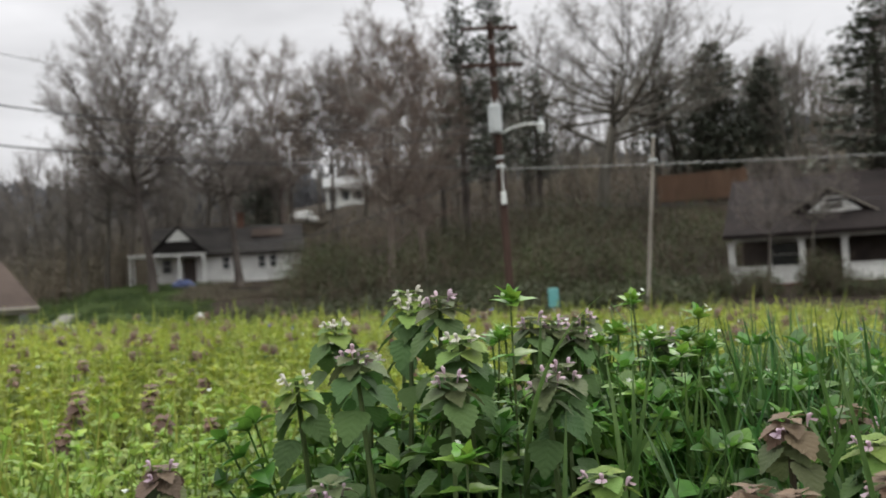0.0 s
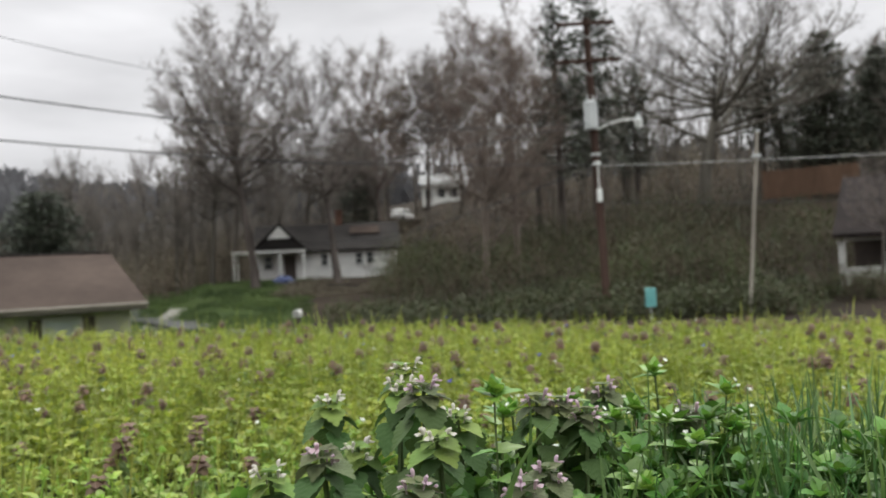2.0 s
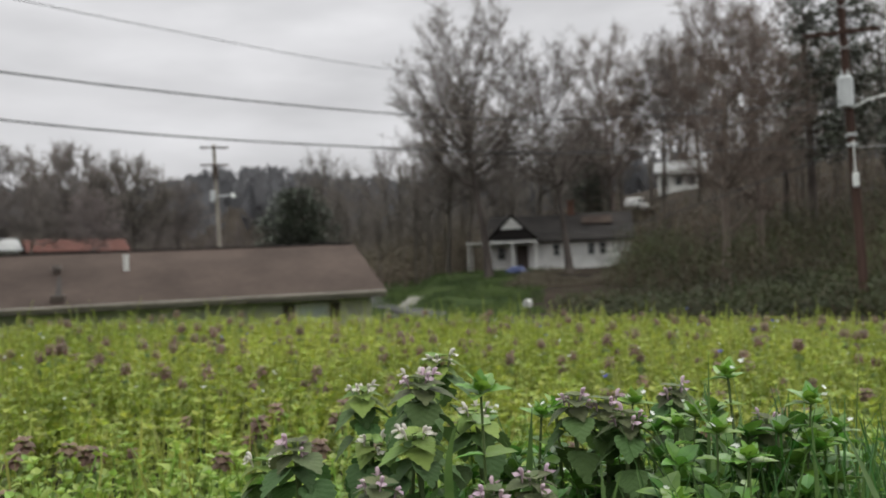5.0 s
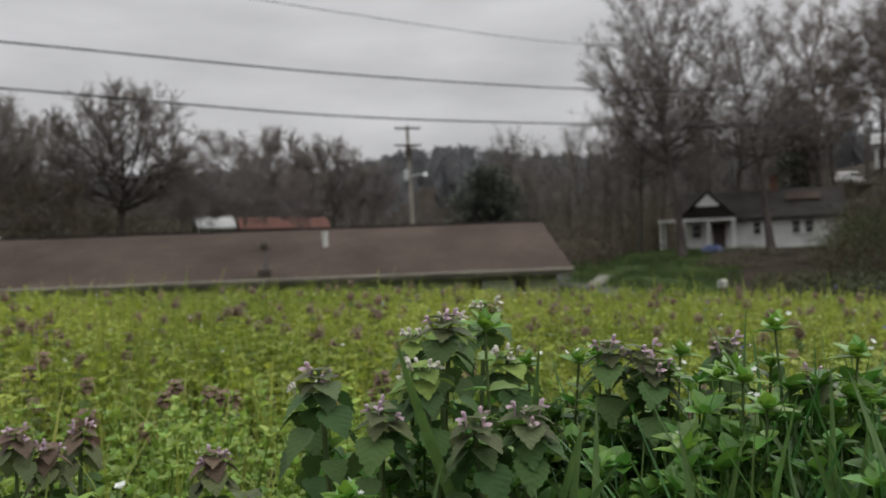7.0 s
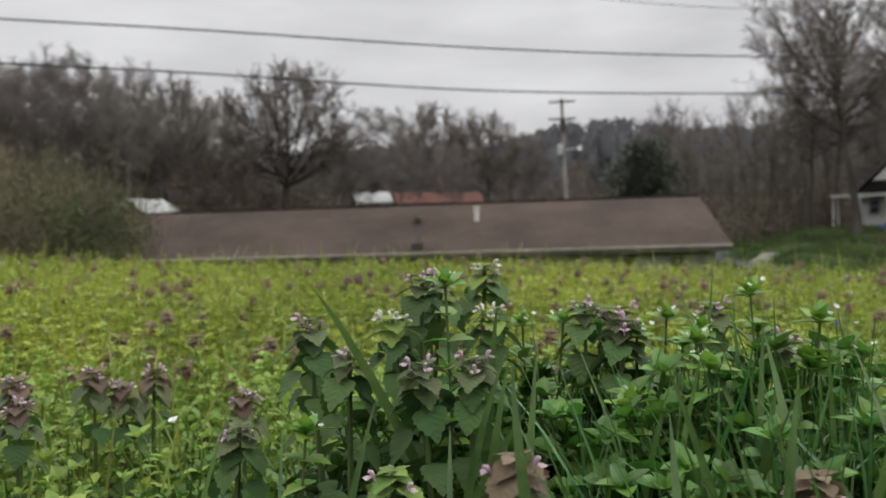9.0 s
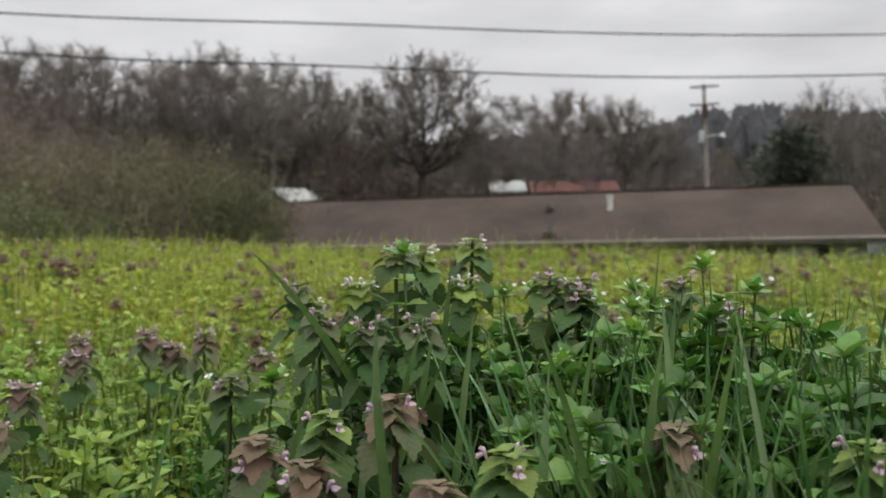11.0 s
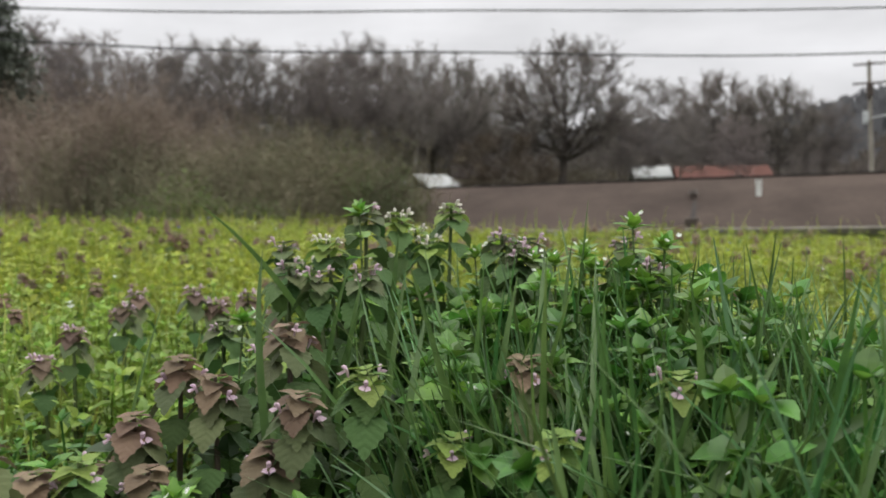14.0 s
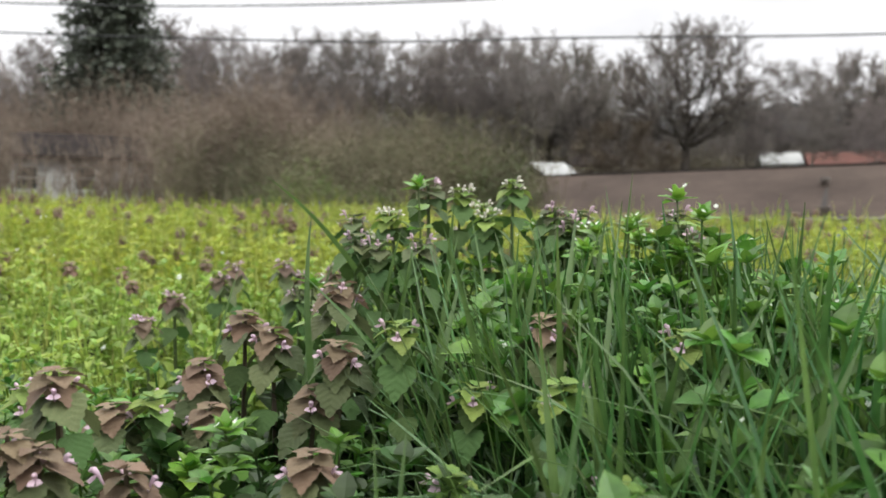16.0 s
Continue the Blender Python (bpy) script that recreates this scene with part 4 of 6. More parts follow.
def white_bungalow():
    p = at(11.3, 70)
    zb = ground_z(p.x, p.y) - .5
    m = Matrix.Translation((p.x, p.y, 0)) @ Matrix.Rotation(radians(11.3 - 2), 4, "Z")
    ob = thing("bungalow", "white weathered bungalow with a dark roof and gabled porch", "house", m)
    W, D = 11.4, 7.5
    floor = 0.85
    part("foundation", box(W, D, floor - zb, 0, D / 2, zb), BRICK, ob)
    eave, ridge = 3.25, 5.6
    part("front_wall", box(W, 0.2, eave - floor, 0, 0.1, floor), WHITE_BRIGHT, ob)
    part("back_wall", box(W, 0.2, eave - floor, 0, D - .1, floor), WHITE_BRIGHT, ob)
    for x in (-W / 2 + .1, W / 2 - .1):
        part("gable_wall", solid([(x - .1, .2, floor), (x - .1, D - .2, floor), (x - .1, D - .2, eave), (x - .1, D / 2, ridge - .2), (x - .1, .2, eave)], Vector((.2, 0, 0))), WHITE_BRIGHT, ob)
    part("roof", joined(roof_slab(-W / 2 - .4, W / 2 + .4, -.5, eave - .05, D / 2, ridge), roof_slab(-W / 2 - .4, W / 2 + .4, D + .5, eave - .05, D / 2, ridge)), SHINGLE_DARK, ob)
    part("chimney", joined(box(.6, .6, 1.4, 1.0, D / 2, ridge - .4), box(.72, .72, .12, 1.0, D / 2, ridge + 1.0)), BRICK, ob)
    part("roof_patch", roof_slab(1.9, 4.4, 1.6, 4.58, 3.0, 5.28, .05), SHINGLE, ob, "paler brown patch on the roof")
    # porch on the left third
    px, pw = -3.6, 3.9
    part("porch_floor", box(pw, 2.2, .16, px, -1.1, floor - .16), BRICK, ob)
    part("porch_base", box(pw - .1, 2.1, floor - .16 - zb, px, -1.1, zb), BRICK, ob)
    for side in (-1, 1):
        part("porch_roof", solid([(px + side * (pw / 2 + .25), -2.5, 3.25), (px, -2.5, 5.35), (px, 2.4, 5.35), (px + side * (pw / 2 + .25), 2.4, 3.25)], Vector((0, 0, -.15))), SHINGLE_DARK, ob)
    part("porch_gable", solid([(px - .92, -2.36, 4.15), (px + .92, -2.36, 4.15), (px, -2.36, 5.12)], Vector((0, .12, 0))), WHITE_BRIGHT, ob)
    part("gable_skirt", solid([(px - pw / 2, -2.34, 3.25), (px + pw / 2, -2.34, 3.25), (px + .9, -2.34, 4.15), (px - .9, -2.34, 4.15)], Vector((0, .12, 0))), SHINGLE_DARK, ob)
    part("porch_beam", box(pw + .2, .2, .22, px, -2.2, 3.02), WHITE_BRIGHT, ob)
    for x in (px - pw / 2 + .1, px, px + pw / 2 - .1):
        part("porch_post", box(.18, .18, 2.2, x, -2.15, floor), WHITE_BRIGHT, ob)
    part("door", box(.95, .06, 2.05, px + .6, -.03, floor), SHADE_WOOD, ob)
    window(ob, px - 1.1, 0, floor + .95, .6, 1.05)
    for x in (-.2, 2.6, 3.5):
        window(ob, x, 0, floor + 1.1, .5, .95)
    part("carport_roof", box(1.9, 2.6, .18, -W / 2 - .9, .6, 3.1), WHITE_BRIGHT, ob)
    for y in (-.5, 1.7):
        part("carport_post", box(.13, .13, 3.1 - zb, -W / 2 - 1.7, y, zb), WHITE_BRIGHT, ob)


white_bungalow()


def porch_house():
    p = at(-30.0, 40)
    zb = ground_z(p.x, p.y) - .5
    m = Matrix.Translation((p.x, p.y, 0)) @ Matrix.Rotation(radians(-30.0 + 3), 4, "Z")
    ob = thing("porch_house", "brown-roofed bungalow with a white front porch", "house", m)
    W, D = 11.5, 8.5
    floor, beam, ridge = -.75, 1.35, 4.35
    part("foundation", box(W - .4, D, floor - zb, 0, D / 2 + 2.2, zb), BRICK, ob)
    part("porch_floor", box(W - .3, 2.4, .2, 0, 1.2, floor - .2), BRICK, ob)
    part("porch_base", box(W - .5, 2.2, floor - .2 - zb, 0, 1.2, zb), BRICK, ob)
    # front wall in dark wood tone: the porch's shade is put into its colour
    part("front_wall", box(W - .4, .2, beam - floor + .2, 0, 2.5, floor), SHADE_WOOD, ob)
    part("back_wall", box(W - .4, .2, beam - floor + .2, 0, D + 1.9, floor), BRICK, ob)
    for x in (-W / 2 + .3, W / 2 - .3):
        part("gable_wall", solid([(x - .1, 2.6, floor), (x - .1, D + 1.8, floor), (x - .1, D + 1.8, beam), (x - .1, 5.6, ridge - .25), (x - .1, 2.6, beam + 1)], Vector((.2, 0, 0))), BRICK, ob)
    part("roof", joined(roof_slab(-W / 2 - .4, W / 2 + .4, -.4, beam + .1, 5.6, ridge), roof_slab(-W / 2 - .4, W / 2 + .4, D + 2.6, beam + .1, 5.6, ridge)), SHINGLE_RED, ob)
    part("porch_beam", box(W, .22, .26, 0, .15, beam - .2), WHITE, ob)
    for x in (-5.85, -2.95, -1.25, 2.1, 5.5):
        part("porch_post", joined(box(.26, .26, beam - .2 - floor, x, .15, floor), box(.36, .36, .08, x, .15, beam - .28)), WHITE, ob)
    for x, w in ((-4.4, 2.6), (.42, 3.0), (3.8, 3.1)):
        part("porch_wall", joined(box(w, .16, .72, x, .15, floor), box(w, .26, .06, x, .15, floor + .72)), WHITE, ob)
    part("door", box(1.0, .06, 2.0, -1.0, 2.37, floor), SHADE_WOOD, ob)
    for x in (-3.6, 1.4, 4.0):
        window(ob, x, 2.4, floor + .7, 1.4, 1.1)
    # broad low dormer gable with white bargeboards
    cx, half, z0, z1, y0 = -1.75, 1.8, 2.2, 3.3, 1.4
    part("dormer_wall", solid([(cx - half, y0, z0), (cx + half, y0, z0), (cx, y0, z1)], Vector((0, .14, 0))), SHINGLE_RED, ob)
    part("dormer_siding", solid([(cx - .9, y0 - .02, z0 + .12), (cx + 1.3, y0 - .02, z0 + .12), (cx + .7, y0 - .02, z0 + .6), (cx - .3, y0 - .02, z0 + .6)], Vector((0, .05, 0))), WHITE, ob, "weathered white dormer siding")
    for side in (-1, 1):
        part("dormer_roof", solid([(cx, y0 - .2, z1 + .1), (cx + side * (half + .25), y0 - .2, z0 - .05), (cx + side * (half + .25), y0 + .9, z0 - .05), (cx, 4.2, z1 + .1)], Vector((0, 0, -.1))), SHINGLE_RED, ob)
        part("bargeboard", solid([(cx, y0 - .24, z1 + .12), (cx + side * (half + .25), y0 - .24, z0 - .03), (cx + side * (half + .25), y0 - .24, z0 - .1), (cx, y0 - .24, z1 + .04)], Vector((0, .04, 0))), TRIM, ob)
    window(ob, cx + .2, y0 - .03, z0 + .2, .7, .5)


porch_house()


def small_houses():
    # white house high on the hill
    p = at(3.4, 110)
    z = 10.9
    ob = thing("hill_house", "white two-storey house high on the wooded hill", "house", Matrix.Translation((p.x, p.y, 0)) @ Matrix.Rotation(radians(3), 4, "Z"))
    part("wall", box(5.2, 6, 3.0, 0, 3, z - 1), WHITE, ob)
    part("roof", joined(roof_slab(-3, 3, -.5, z + 1.9, 3, z + 3.5), roof_slab(-3, 3, 6.5, z + 1.9, 3, z + 3.5)), PALE_ROOF, ob)
    part("porch_roof", box(3.6, 1.6, .14, .6, -.8, z + 1.4), WHITE, ob)
    for x in (-1.0, .6, 2.2):
        part("porch_post", box(.16, .16, 2.6, x, -1.4, z - 1.2), WHITE, ob)
    part("railing", box(3.4, .1, .8, .6, -1.4, z - .8), WHITE, ob)
    for x in (-1.8, 0, 1.6):
        window(ob, x, 0, z + .1, .8, 1.1)
    part("stilts", box(5.0, 5.5, 4, 0, 3, z - 5), SHADE_WOOD, ob)
    # house between the hill trees, behind the brown roof
    p = at(-29.0, 84)
    z = ground_z(p.x, p.y)
    ob = thing("grey_house", "pale grey house half hidden on the hill", "house", Matrix.Translation((p.x, p.y, z)) @ Matrix.Rotation(radians(-29), 4, "Z"))
    part("wall", box(7.5, 6, 3.2, 0, 3, -1.5), CREAM, ob)
    part("roof", joined(roof_slab(-4.1, 4.1, -.5, 1.6, 3, 3.2), roof_slab(-4.1, 4.1, 6.5, 1.6, 3, 3.2)), SHINGLE_DARK, ob)
    for x in (-2.4, 0, 2.4):
        window(ob, x, 0, .1, .9, 1.2)
    # low houses beyond the long roof
    for az, d, w, h, roof, wall, name, label in ((60.4, 68, 2.4, 2.0, PALE_ROOF, WHITE, "white_roofed_house", "small house with a pale metal roof beyond the long building"),
                                                 (42.3, 84, 8.0, 2.5, TIN_RED, BRICK, "red_roofed_house", "low house with a rust-red roof among the trees"),
                                                 (46.7, 86, 3.0, 2.3, PALE_ROOF, WHITE, "white_shed", "low white shed among the trees"),
                                                 (58.2, 76, 4.0, 2.2, SHINGLE_RED, CREAM, "brown_roofed_house", "small brown-roofed house at the woodland edge"),
                                                 (93.0, 41, 9.5, 2.0, SHINGLE_RED, WHITE, "hedge_house", "white house almost hidden by the thicket")):
        p = at(az, d)
        z = ground_z(p.x, p.y)
        ob = thing(name, label, "house", Matrix.Translation((p.x, p.y, z)) @ Matrix.Rotation(radians(az + (30 if name == "white_roofed_house" else 8)), 4, "Z"))
        part("wall", box(w, 5, h + .6, 0, 2.5, -.6), wall, ob)
        part("roof", joined(roof_slab(-w / 2 - .4, w / 2 + .4, -.5, h, 2.5, h + 1.2), roof_slab(-w / 2 - .4, w / 2 + .4, 5.5, h, 2.5, h + 1.2)), roof, ob)
        for i in range(max(1, int(w / 2.6))):
            window(ob, -w / 2 + 1.2 + i * 2.4, 0, .5, .8, 1.0)


small_houses()


def parked_car():
    p = at(6.2, 100)
    z = ground_z(p.x, p.y) + 1.2
    ob = thing("car", "white car parked on the hill", "car", Matrix.Translation((p.x, p.y, z)) @ Matrix.Rotation(radians(72), 4, "Z"))
    part("body", joined(box(4.2, 1.7, .6, 0, 0, .35, .12), box(2.3, 1.5, .55, -.2, 0, .93, .15)), CARPAINT, ob)
    for x in (-1.3, 1.3):
        for y in (-.8, .8):
            part("wheel", rod((x, y - .1, .32), (x, y + .1, .32), .32), RUBBER, ob)
    part("window", box(2.0, 1.54, .35, -.2, 0, 1.0, .05), GLASS, ob)
    pad = mesh_object("parking_pad", [(v.x, v.y, v.z) for v in [Vector((p.x + a, p.y + b, z - c)) for c in (0, 3) for a, b in ((-3, -2), (3, -2), (3, 3), (-3, 3))]],
                      [(0, 1, 2, 3), (0, 4, 5, 1), (1, 5, 6, 2), (2, 6, 7, 3), (3, 7, 4, 0)], GROUND)
    tagged(pad, "earth bank with a parking place", "ground", kind="structure")


parked_car()


def board_fence():
    a, b = at(-17.4, 70), at(-22.8, 69)
    ob = thing("board_fence", "reddish cedar board fence on the hillside", "fence")
    n = 38
    turn = math.atan2(b.y - a.y, b.x - a.x)
    for i in range(n):
        p = a.lerp(b, i / (n - 1))
        part("board", box(.17, .03, 2.1 + .06 * math.sin(i * 2.3), p.x, p.y, ground_z(p.x, p.y) + .3, 0, turn), FENCE, ob)
    for i in range(0, n, 6):
        p = a.lerp(b, i / (n - 1))
        part("post", box(.12, .12, 2.9, p.x, p.y + .1, ground_z(p.x, p.y) - .4), FENCE, ob)
    for k in (.7, 1.9):
        part("rail", rod(Vector((a.x, a.y + .06, ground_z(a.x, a.y) + k)), Vector((b.x, b.y + .06, ground_z(b.x, b.y) + k)), .05), FENCE, ob)


board_fence()


# ---- poles and wires ----
def insulator(parent, x, y, z):
    part("insulator", joined(rod((x, y, z), (x, y, z + .16), .03, sides=6), rod((x, y, z + .08), (x, y, z + .14), .06, sides=8)), GALV, parent)


def transformer_pole():
    x0, y0 = 4.15, 32.75
    zb = ground_z(x0, y0) - .5
    lean = Vector((-.022, 0, 1))
    foot = Vector((x0 + .05, y0, zb))
    def up(z):
        return foot + lean * (z - zb)
    ob = thing("utility_pole", "leaning dark wooden utility pole with transformer and street lamp", "utility pole")
    part("pole", rod(foot, up(10.1), .17, .12, 14), POLE_WOOD, ob)
    for z, w in ((9.8, 2.2), (8.35, 2.4)):
        p = up(z)
        arm = part("crossarm", box(w, .1, .13, p.x - .05, p.y - .17, z, .01), POLE_WOOD, ob)
        for k in (-.45, -.2, .2, .45):
            insulator(arm, p.x - .05 + k * w, p.y - .17, z + .13)
        for k in (-1, 1):
            part("brace", rod((p.x + k * w * .3, p.y - .2, z), (p.x, p.y - .16, z - .5), .02, sides=6), GALV, ob)
    p = up(6.4)
    can = part("transformer", joined(rod((p.x - .12, p.y - .36, 5.75), (p.x - .12, p.y - .36, 6.75), .26, sides=18), rod((p.x - .12, p.y - .36, 6.75), (p.x - .12, p.y - .36, 6.83), .27, .2, 18)), GALV, ob, "pale grey transformer can")
    for k in (-.1, .1):
        part("bushing", rod((p.x - .12 + k, p.y - .36, 6.8), (p.x - .12 + k, p.y - .36, 7.05), .04, .025, 8), GALV, can)
    arm = [([(p.x + .1, p.y - .1, 5.75), (p.x + .6, p.y - .12, 5.98), (p.x + 1.1, p.y - .14, 6.08), (p.x + 1.62, p.y - .15, 6.06)], [.035] * 4)]
    v, f = tubes(arm, 8)
    lampm = mesh_object("lamp_arm", v, f, LAMP_WHITE, ob, "grey bracket arm of the street lamp")
    part("lamp_head", joined(rod((p.x + 1.68, p.y - .15, 6.02), (p.x + 1.68, p.y - .15, 6.2), .16, .08, 14), rod((p.x + 1.68, p.y - .15, 6.2), (p.x + 1.68, p.y - .15, 6.34), .04, sides=8)), GALV, lampm)
    part("lamp_bowl", rod((p.x + 1.68, p.y - .15, 5.74), (p.x + 1.68, p.y - .15, 6.02), .11, .17, 14), LAMP_WHITE, lampm)
    p = up(3.3)
    part("meter_box", joined(box(.2, .14, .5, p.x, p.y - .22, 2.98, .02), rod((p.x, p.y - .2, 3.48), (p.x, p.y - .18, 4.6), .025, sides=8)), LAMP_WHITE, ob, "small white box on the pole")
    for z in (4.4, 4.75):
        q = up(z)
        part("cable_clamp", box(.34, .34, .12, q.x, q.y, z, .03), GALV, ob)


transformer_pole()


def small_poles():
    foot, top = Vector((8.6, 29.8, ground_z(8.6, 29.8) - .4)), Vector((9.22, 29.75, 4.9))
    ob = thing("service_pole", "thin pale weathered service pole at the roadside", "utility pole")
    part("pole", rod(foot, top, .068, .055, 12), POLE_PALE, ob)
    part("cap", rod(top, top + Vector((0, 0, .05)), .1, .06, 12), GALV, ob)
    part("bracket", box(.3, .1, .1, top.x - .1, top.y - .1, 4.0, .01), GALV, ob)
    # far pole with two crossarms
    p = at(33.9, 85)
    zb = ground_z(p.x, p.y) - .3
    ob = thing("street_pole", "weathered utility pole with two crossarms beyond the long roof", "utility pole", Matrix.Translation((p.x, p.y, 0)) @ Matrix.Rotation(radians(33.9), 4, "Z"))
    top = 14.3
    part("pole", rod((.25, 0, zb), (-.2, 0, top), .24, .16, 12), POLE_PALE, ob)
    for z, w in ((top - .4, 2.6), (top - 2.1, 2.7)):
        arm = part("crossarm", box(w, .14, .16, -.15, -.2, z, .02), POLE_WOOD, ob)
        for k in (-.46, -.2, .2, .46):
            insulator(arm, -.15 + k * w, -.2, z + .16)
    part("transformer", joined(rod((-.1, -.4, top - 3.2), (-.1, -.4, top - 2.2), .32, sides=14)), SHADE_WOOD, ob, "dark transformer can")
    part("box", box(.5, .4, 1.1, -.4, -.2, top - 5.6, .05), GALV, ob)
    part("lamp_arm", rod((0, -.2, top - 5.1), (1.5, -.3, top - 4.9), .06, sides=8), GALV, ob)
    part("lamp_head", rod((1.5, -.3, top - 5.15), (1.5, -.3, top - 4.75), .25, .15, 10), LAMP_WHITE, ob)


small_poles()


def wire(name, label, ends, radius, mat, n=60):
    """A hanging wire through plan stations (distance along, height), over the straight line between two plan points."""
    a, b, hs = ends
    ks, zs = [h[0] for h in hs], [h[1] for h in hs]
    slopes = np.gradient(zs, ks)
    pts = []
    for i in range(n + 1):
        k = ks[0] + (ks[-1] - ks[0]) * i / n
        q = Vector(a).lerp(Vector(b), k)
        j = min(max(int(np.searchsorted(ks, k)) - 1, 0), len(ks) - 2)
        w = ks[j + 1] - ks[j]
        t = (k - ks[j]) / w
        z = (1 + 2 * t) * (1 - t) ** 2 * zs[j] + t * (1 - t) ** 2 * w * slopes[j] + t * t * (3 - 2 * t) * zs[j + 1] + t * t * (t - 1) * w * slopes[j + 1]
        pts.append((q.x, q.y, z))
    v, f = tubes([(pts, [radius] * (n + 1))], 6)
    tagged(mesh_object(name, v, f, mat, smooth=True), label, "wire")


def wires():
    a = Vector((4.0, 32.7, 0))
    b = Vector((-19.2, -12.5, 0))
    def station(az):
        # where the plan line from a to b is met in that direction
        d = at(az, 1)
        e = b - a
        k = (d.x * a.y - d.y * a.x) / (d.y * e.x - d.x * e.y)
        q = a + e * k
        return k, q.length
    def chain(list_az_el, z0):
        out = [(0.0, z0)]
        for az, el in list_az_el:
            k, d = station(az)
            out.append((k, 0.25 + d * math.tan(radians(el))))
        return out
    wire("power_line", "dark sagging power line over the field", (a, b, chain(((22, 11.4), (38, 12.95), (59.4, 14.1), (69.7, 13.9), (86.5, 13.1), (97, 12.4)), 6.0)), .014, WIRE)
    wire("cable", "dark sagging cable over the field", (a, b, chain(((22, 9.1), (38.2, 10.2), (59.4, 11.4), (69.7, 11.35), (86.5, 11.15), (97, 10.7)), 4.4)), .014, WIRE)
    # upper thin line
    wire("high_line", "thin upper power line", (a, b, chain(((24, 14.6), (38, 16.9), (60, 18.9), (75, 18.6), (97, 17.0)), 8.9)), .006, WIRE)
    # to the right of the pole
    r = Vector((24.5, 25.5, 0))
    wire("roadside_cable", "pale thick cable along the road", (a, r, [(0, 4.36), (.33, 3.97), (.72, 3.63), (1, 3.5)]), .02, WIRE_PALE)
    wire("service_drop", "thin dark service wire along the road", (a, r, [(0, 2.95), (.33, 2.45), (.72, 2.15), (1, 2.05)]), .012, WIRE)
    wire("service_line", "thin service wire to the white house", (a, at(13, 66), [(0, 4.3), (.5, 3.0), (1, 3.6)]), .02, WIRE)
    wire("upper_service", "thin wire across the wooded bank", (a, at(16, 62), [(0, 6.0), (.5, 7.0), (1, 9.3)]), .02, WIRE)


wires()


def roadside_things():
    x, y = 5.25, 29.5
    z = ground_z(x, y)
    ob = thing("marker_post", "teal utility marker on a post at the roadside", "sign", Matrix.Translation((x, y, z)))
    part("post", rod((0, .03, -.3), (0, .03, -.5 - z), .03, sides=8), GALV, ob)
    part("panel", box(.36, .08, .66, 0, 0, -.97 - z, .02), TEAL, ob)
    x, y = -6.46, 27.26
    z = ground_z(x, y)
    ob = thing("mailbox", "white mailbox on a dark post by the road", "mailbox", Matrix.Translation((x, y, z)))
    part("post", box(.1, .1, 1.35, 0, 0, -.3, .01), SHADE_WOOD, ob)
    part("box", joined(box(.2, .5, .14, 0, 0, 1.05, .01), rod((0, -.25, 1.19), (0, .25, 1.19), .1, sides=12)), WHITE, ob)
    p = at(14.2, 65)
    ob = thing("tarp_bundle", "dark blue tarp heaped on the bank", "tarp", Matrix.Translation((p.x, p.y, ground_z(p.x, p.y))))
    bm = bmesh.new()
    bmesh.ops.create_icosphere(bm, subdivisions=3, radius=1)
    for v in bm.verts:
        v.co = Vector((v.co.x * .9, v.co.y * .6, max(v.co.z, -.1) * .55)) * (1 + .25 * noise.noise(v.co * 2.3))
    part("sheet", bm, BLUE, ob)


roadside_things()

# ---- meadow ----
WEED = leafy("field_weed_leaves", (0.176, 0.236, 0.028), (0.365, 0.415, 0.068), 1.3, 0.55, 0.3, 0.45)
WEED_NEAR = leafy("fresh_weed_leaves", (0.125, 0.215, 0.028), (0.31, 0.42, 0.085), 3.0, 0.5, 0.3, 0.4)
GRASS_FIELD = leafy("field_grass", (0.165, 0.21, 0.036), (0.35, 0.375, 0.1), 1.2, 0.5, 0.3, 0.45)
NETTLE_FAR = leafy("field_nettle_tops", (0.1, 0.06, 0.038), (0.2, 0.125, 0.082), 40, 0.6, 0.3, 0.25)
NETTLE_LOW = leafy("field_nettle_leaves", (0.09, 0.145, 0.032), (0.2, 0.26, 0.07), 40, 0.6, 0.3, 0.3)
PINK = leafy("pink_petals", (0.44, 0.29, 0.38), (0.66, 0.52, 0.6), 160, 0.5, 0.15, 0.35, island=False)
PINK_FAR = leafy("far_pink_petals", (0.32, 0.18, 0.22), (0.48, 0.32, 0.37), 160, 0.5, 0.2, 0.35)
PALE_PETAL = leafy("pale_petals", (0.52, 0.48, 0.44), (0.72, 0.68, 0.64), 160, 0.5, 0.1, 0.35, island=False)
WHITE_PETAL = leafy("white_petals", (0.75, 0.76, 0.74), (0.86, 0.87, 0.84), 200, 0.5, 0.05, 0.3)
VIOLET = leafy("violet_petals", (0.1, 0.1, 0.42), (0.2, 0.2, 0.6), 100, 0.5, 0.2, 0.3)
NETTLE_LEAF = leafy("nettle_leaf", (0.034, 0.08, 0.022), (0.09, 0.155, 0.046), 70, 0.6, 0.25, 0.25, island=False, bump=0.3, veins=True)
NETTLE_BROWN = leafy("nettle_brown_leaf", (0.112, 0.078, 0.05), (0.235, 0.165, 0.11), 60, 0.6, 0.25, 0.25, island=False, bump=0.3, veins=True)
NETTLE_DUSK = leafy("nettle_dusky_leaf", (0.062, 0.092, 0.036), (0.148, 0.166, 0.078), 60, 0.6, 0.25, 0.25, island=False, bump=0.3, veins=True)
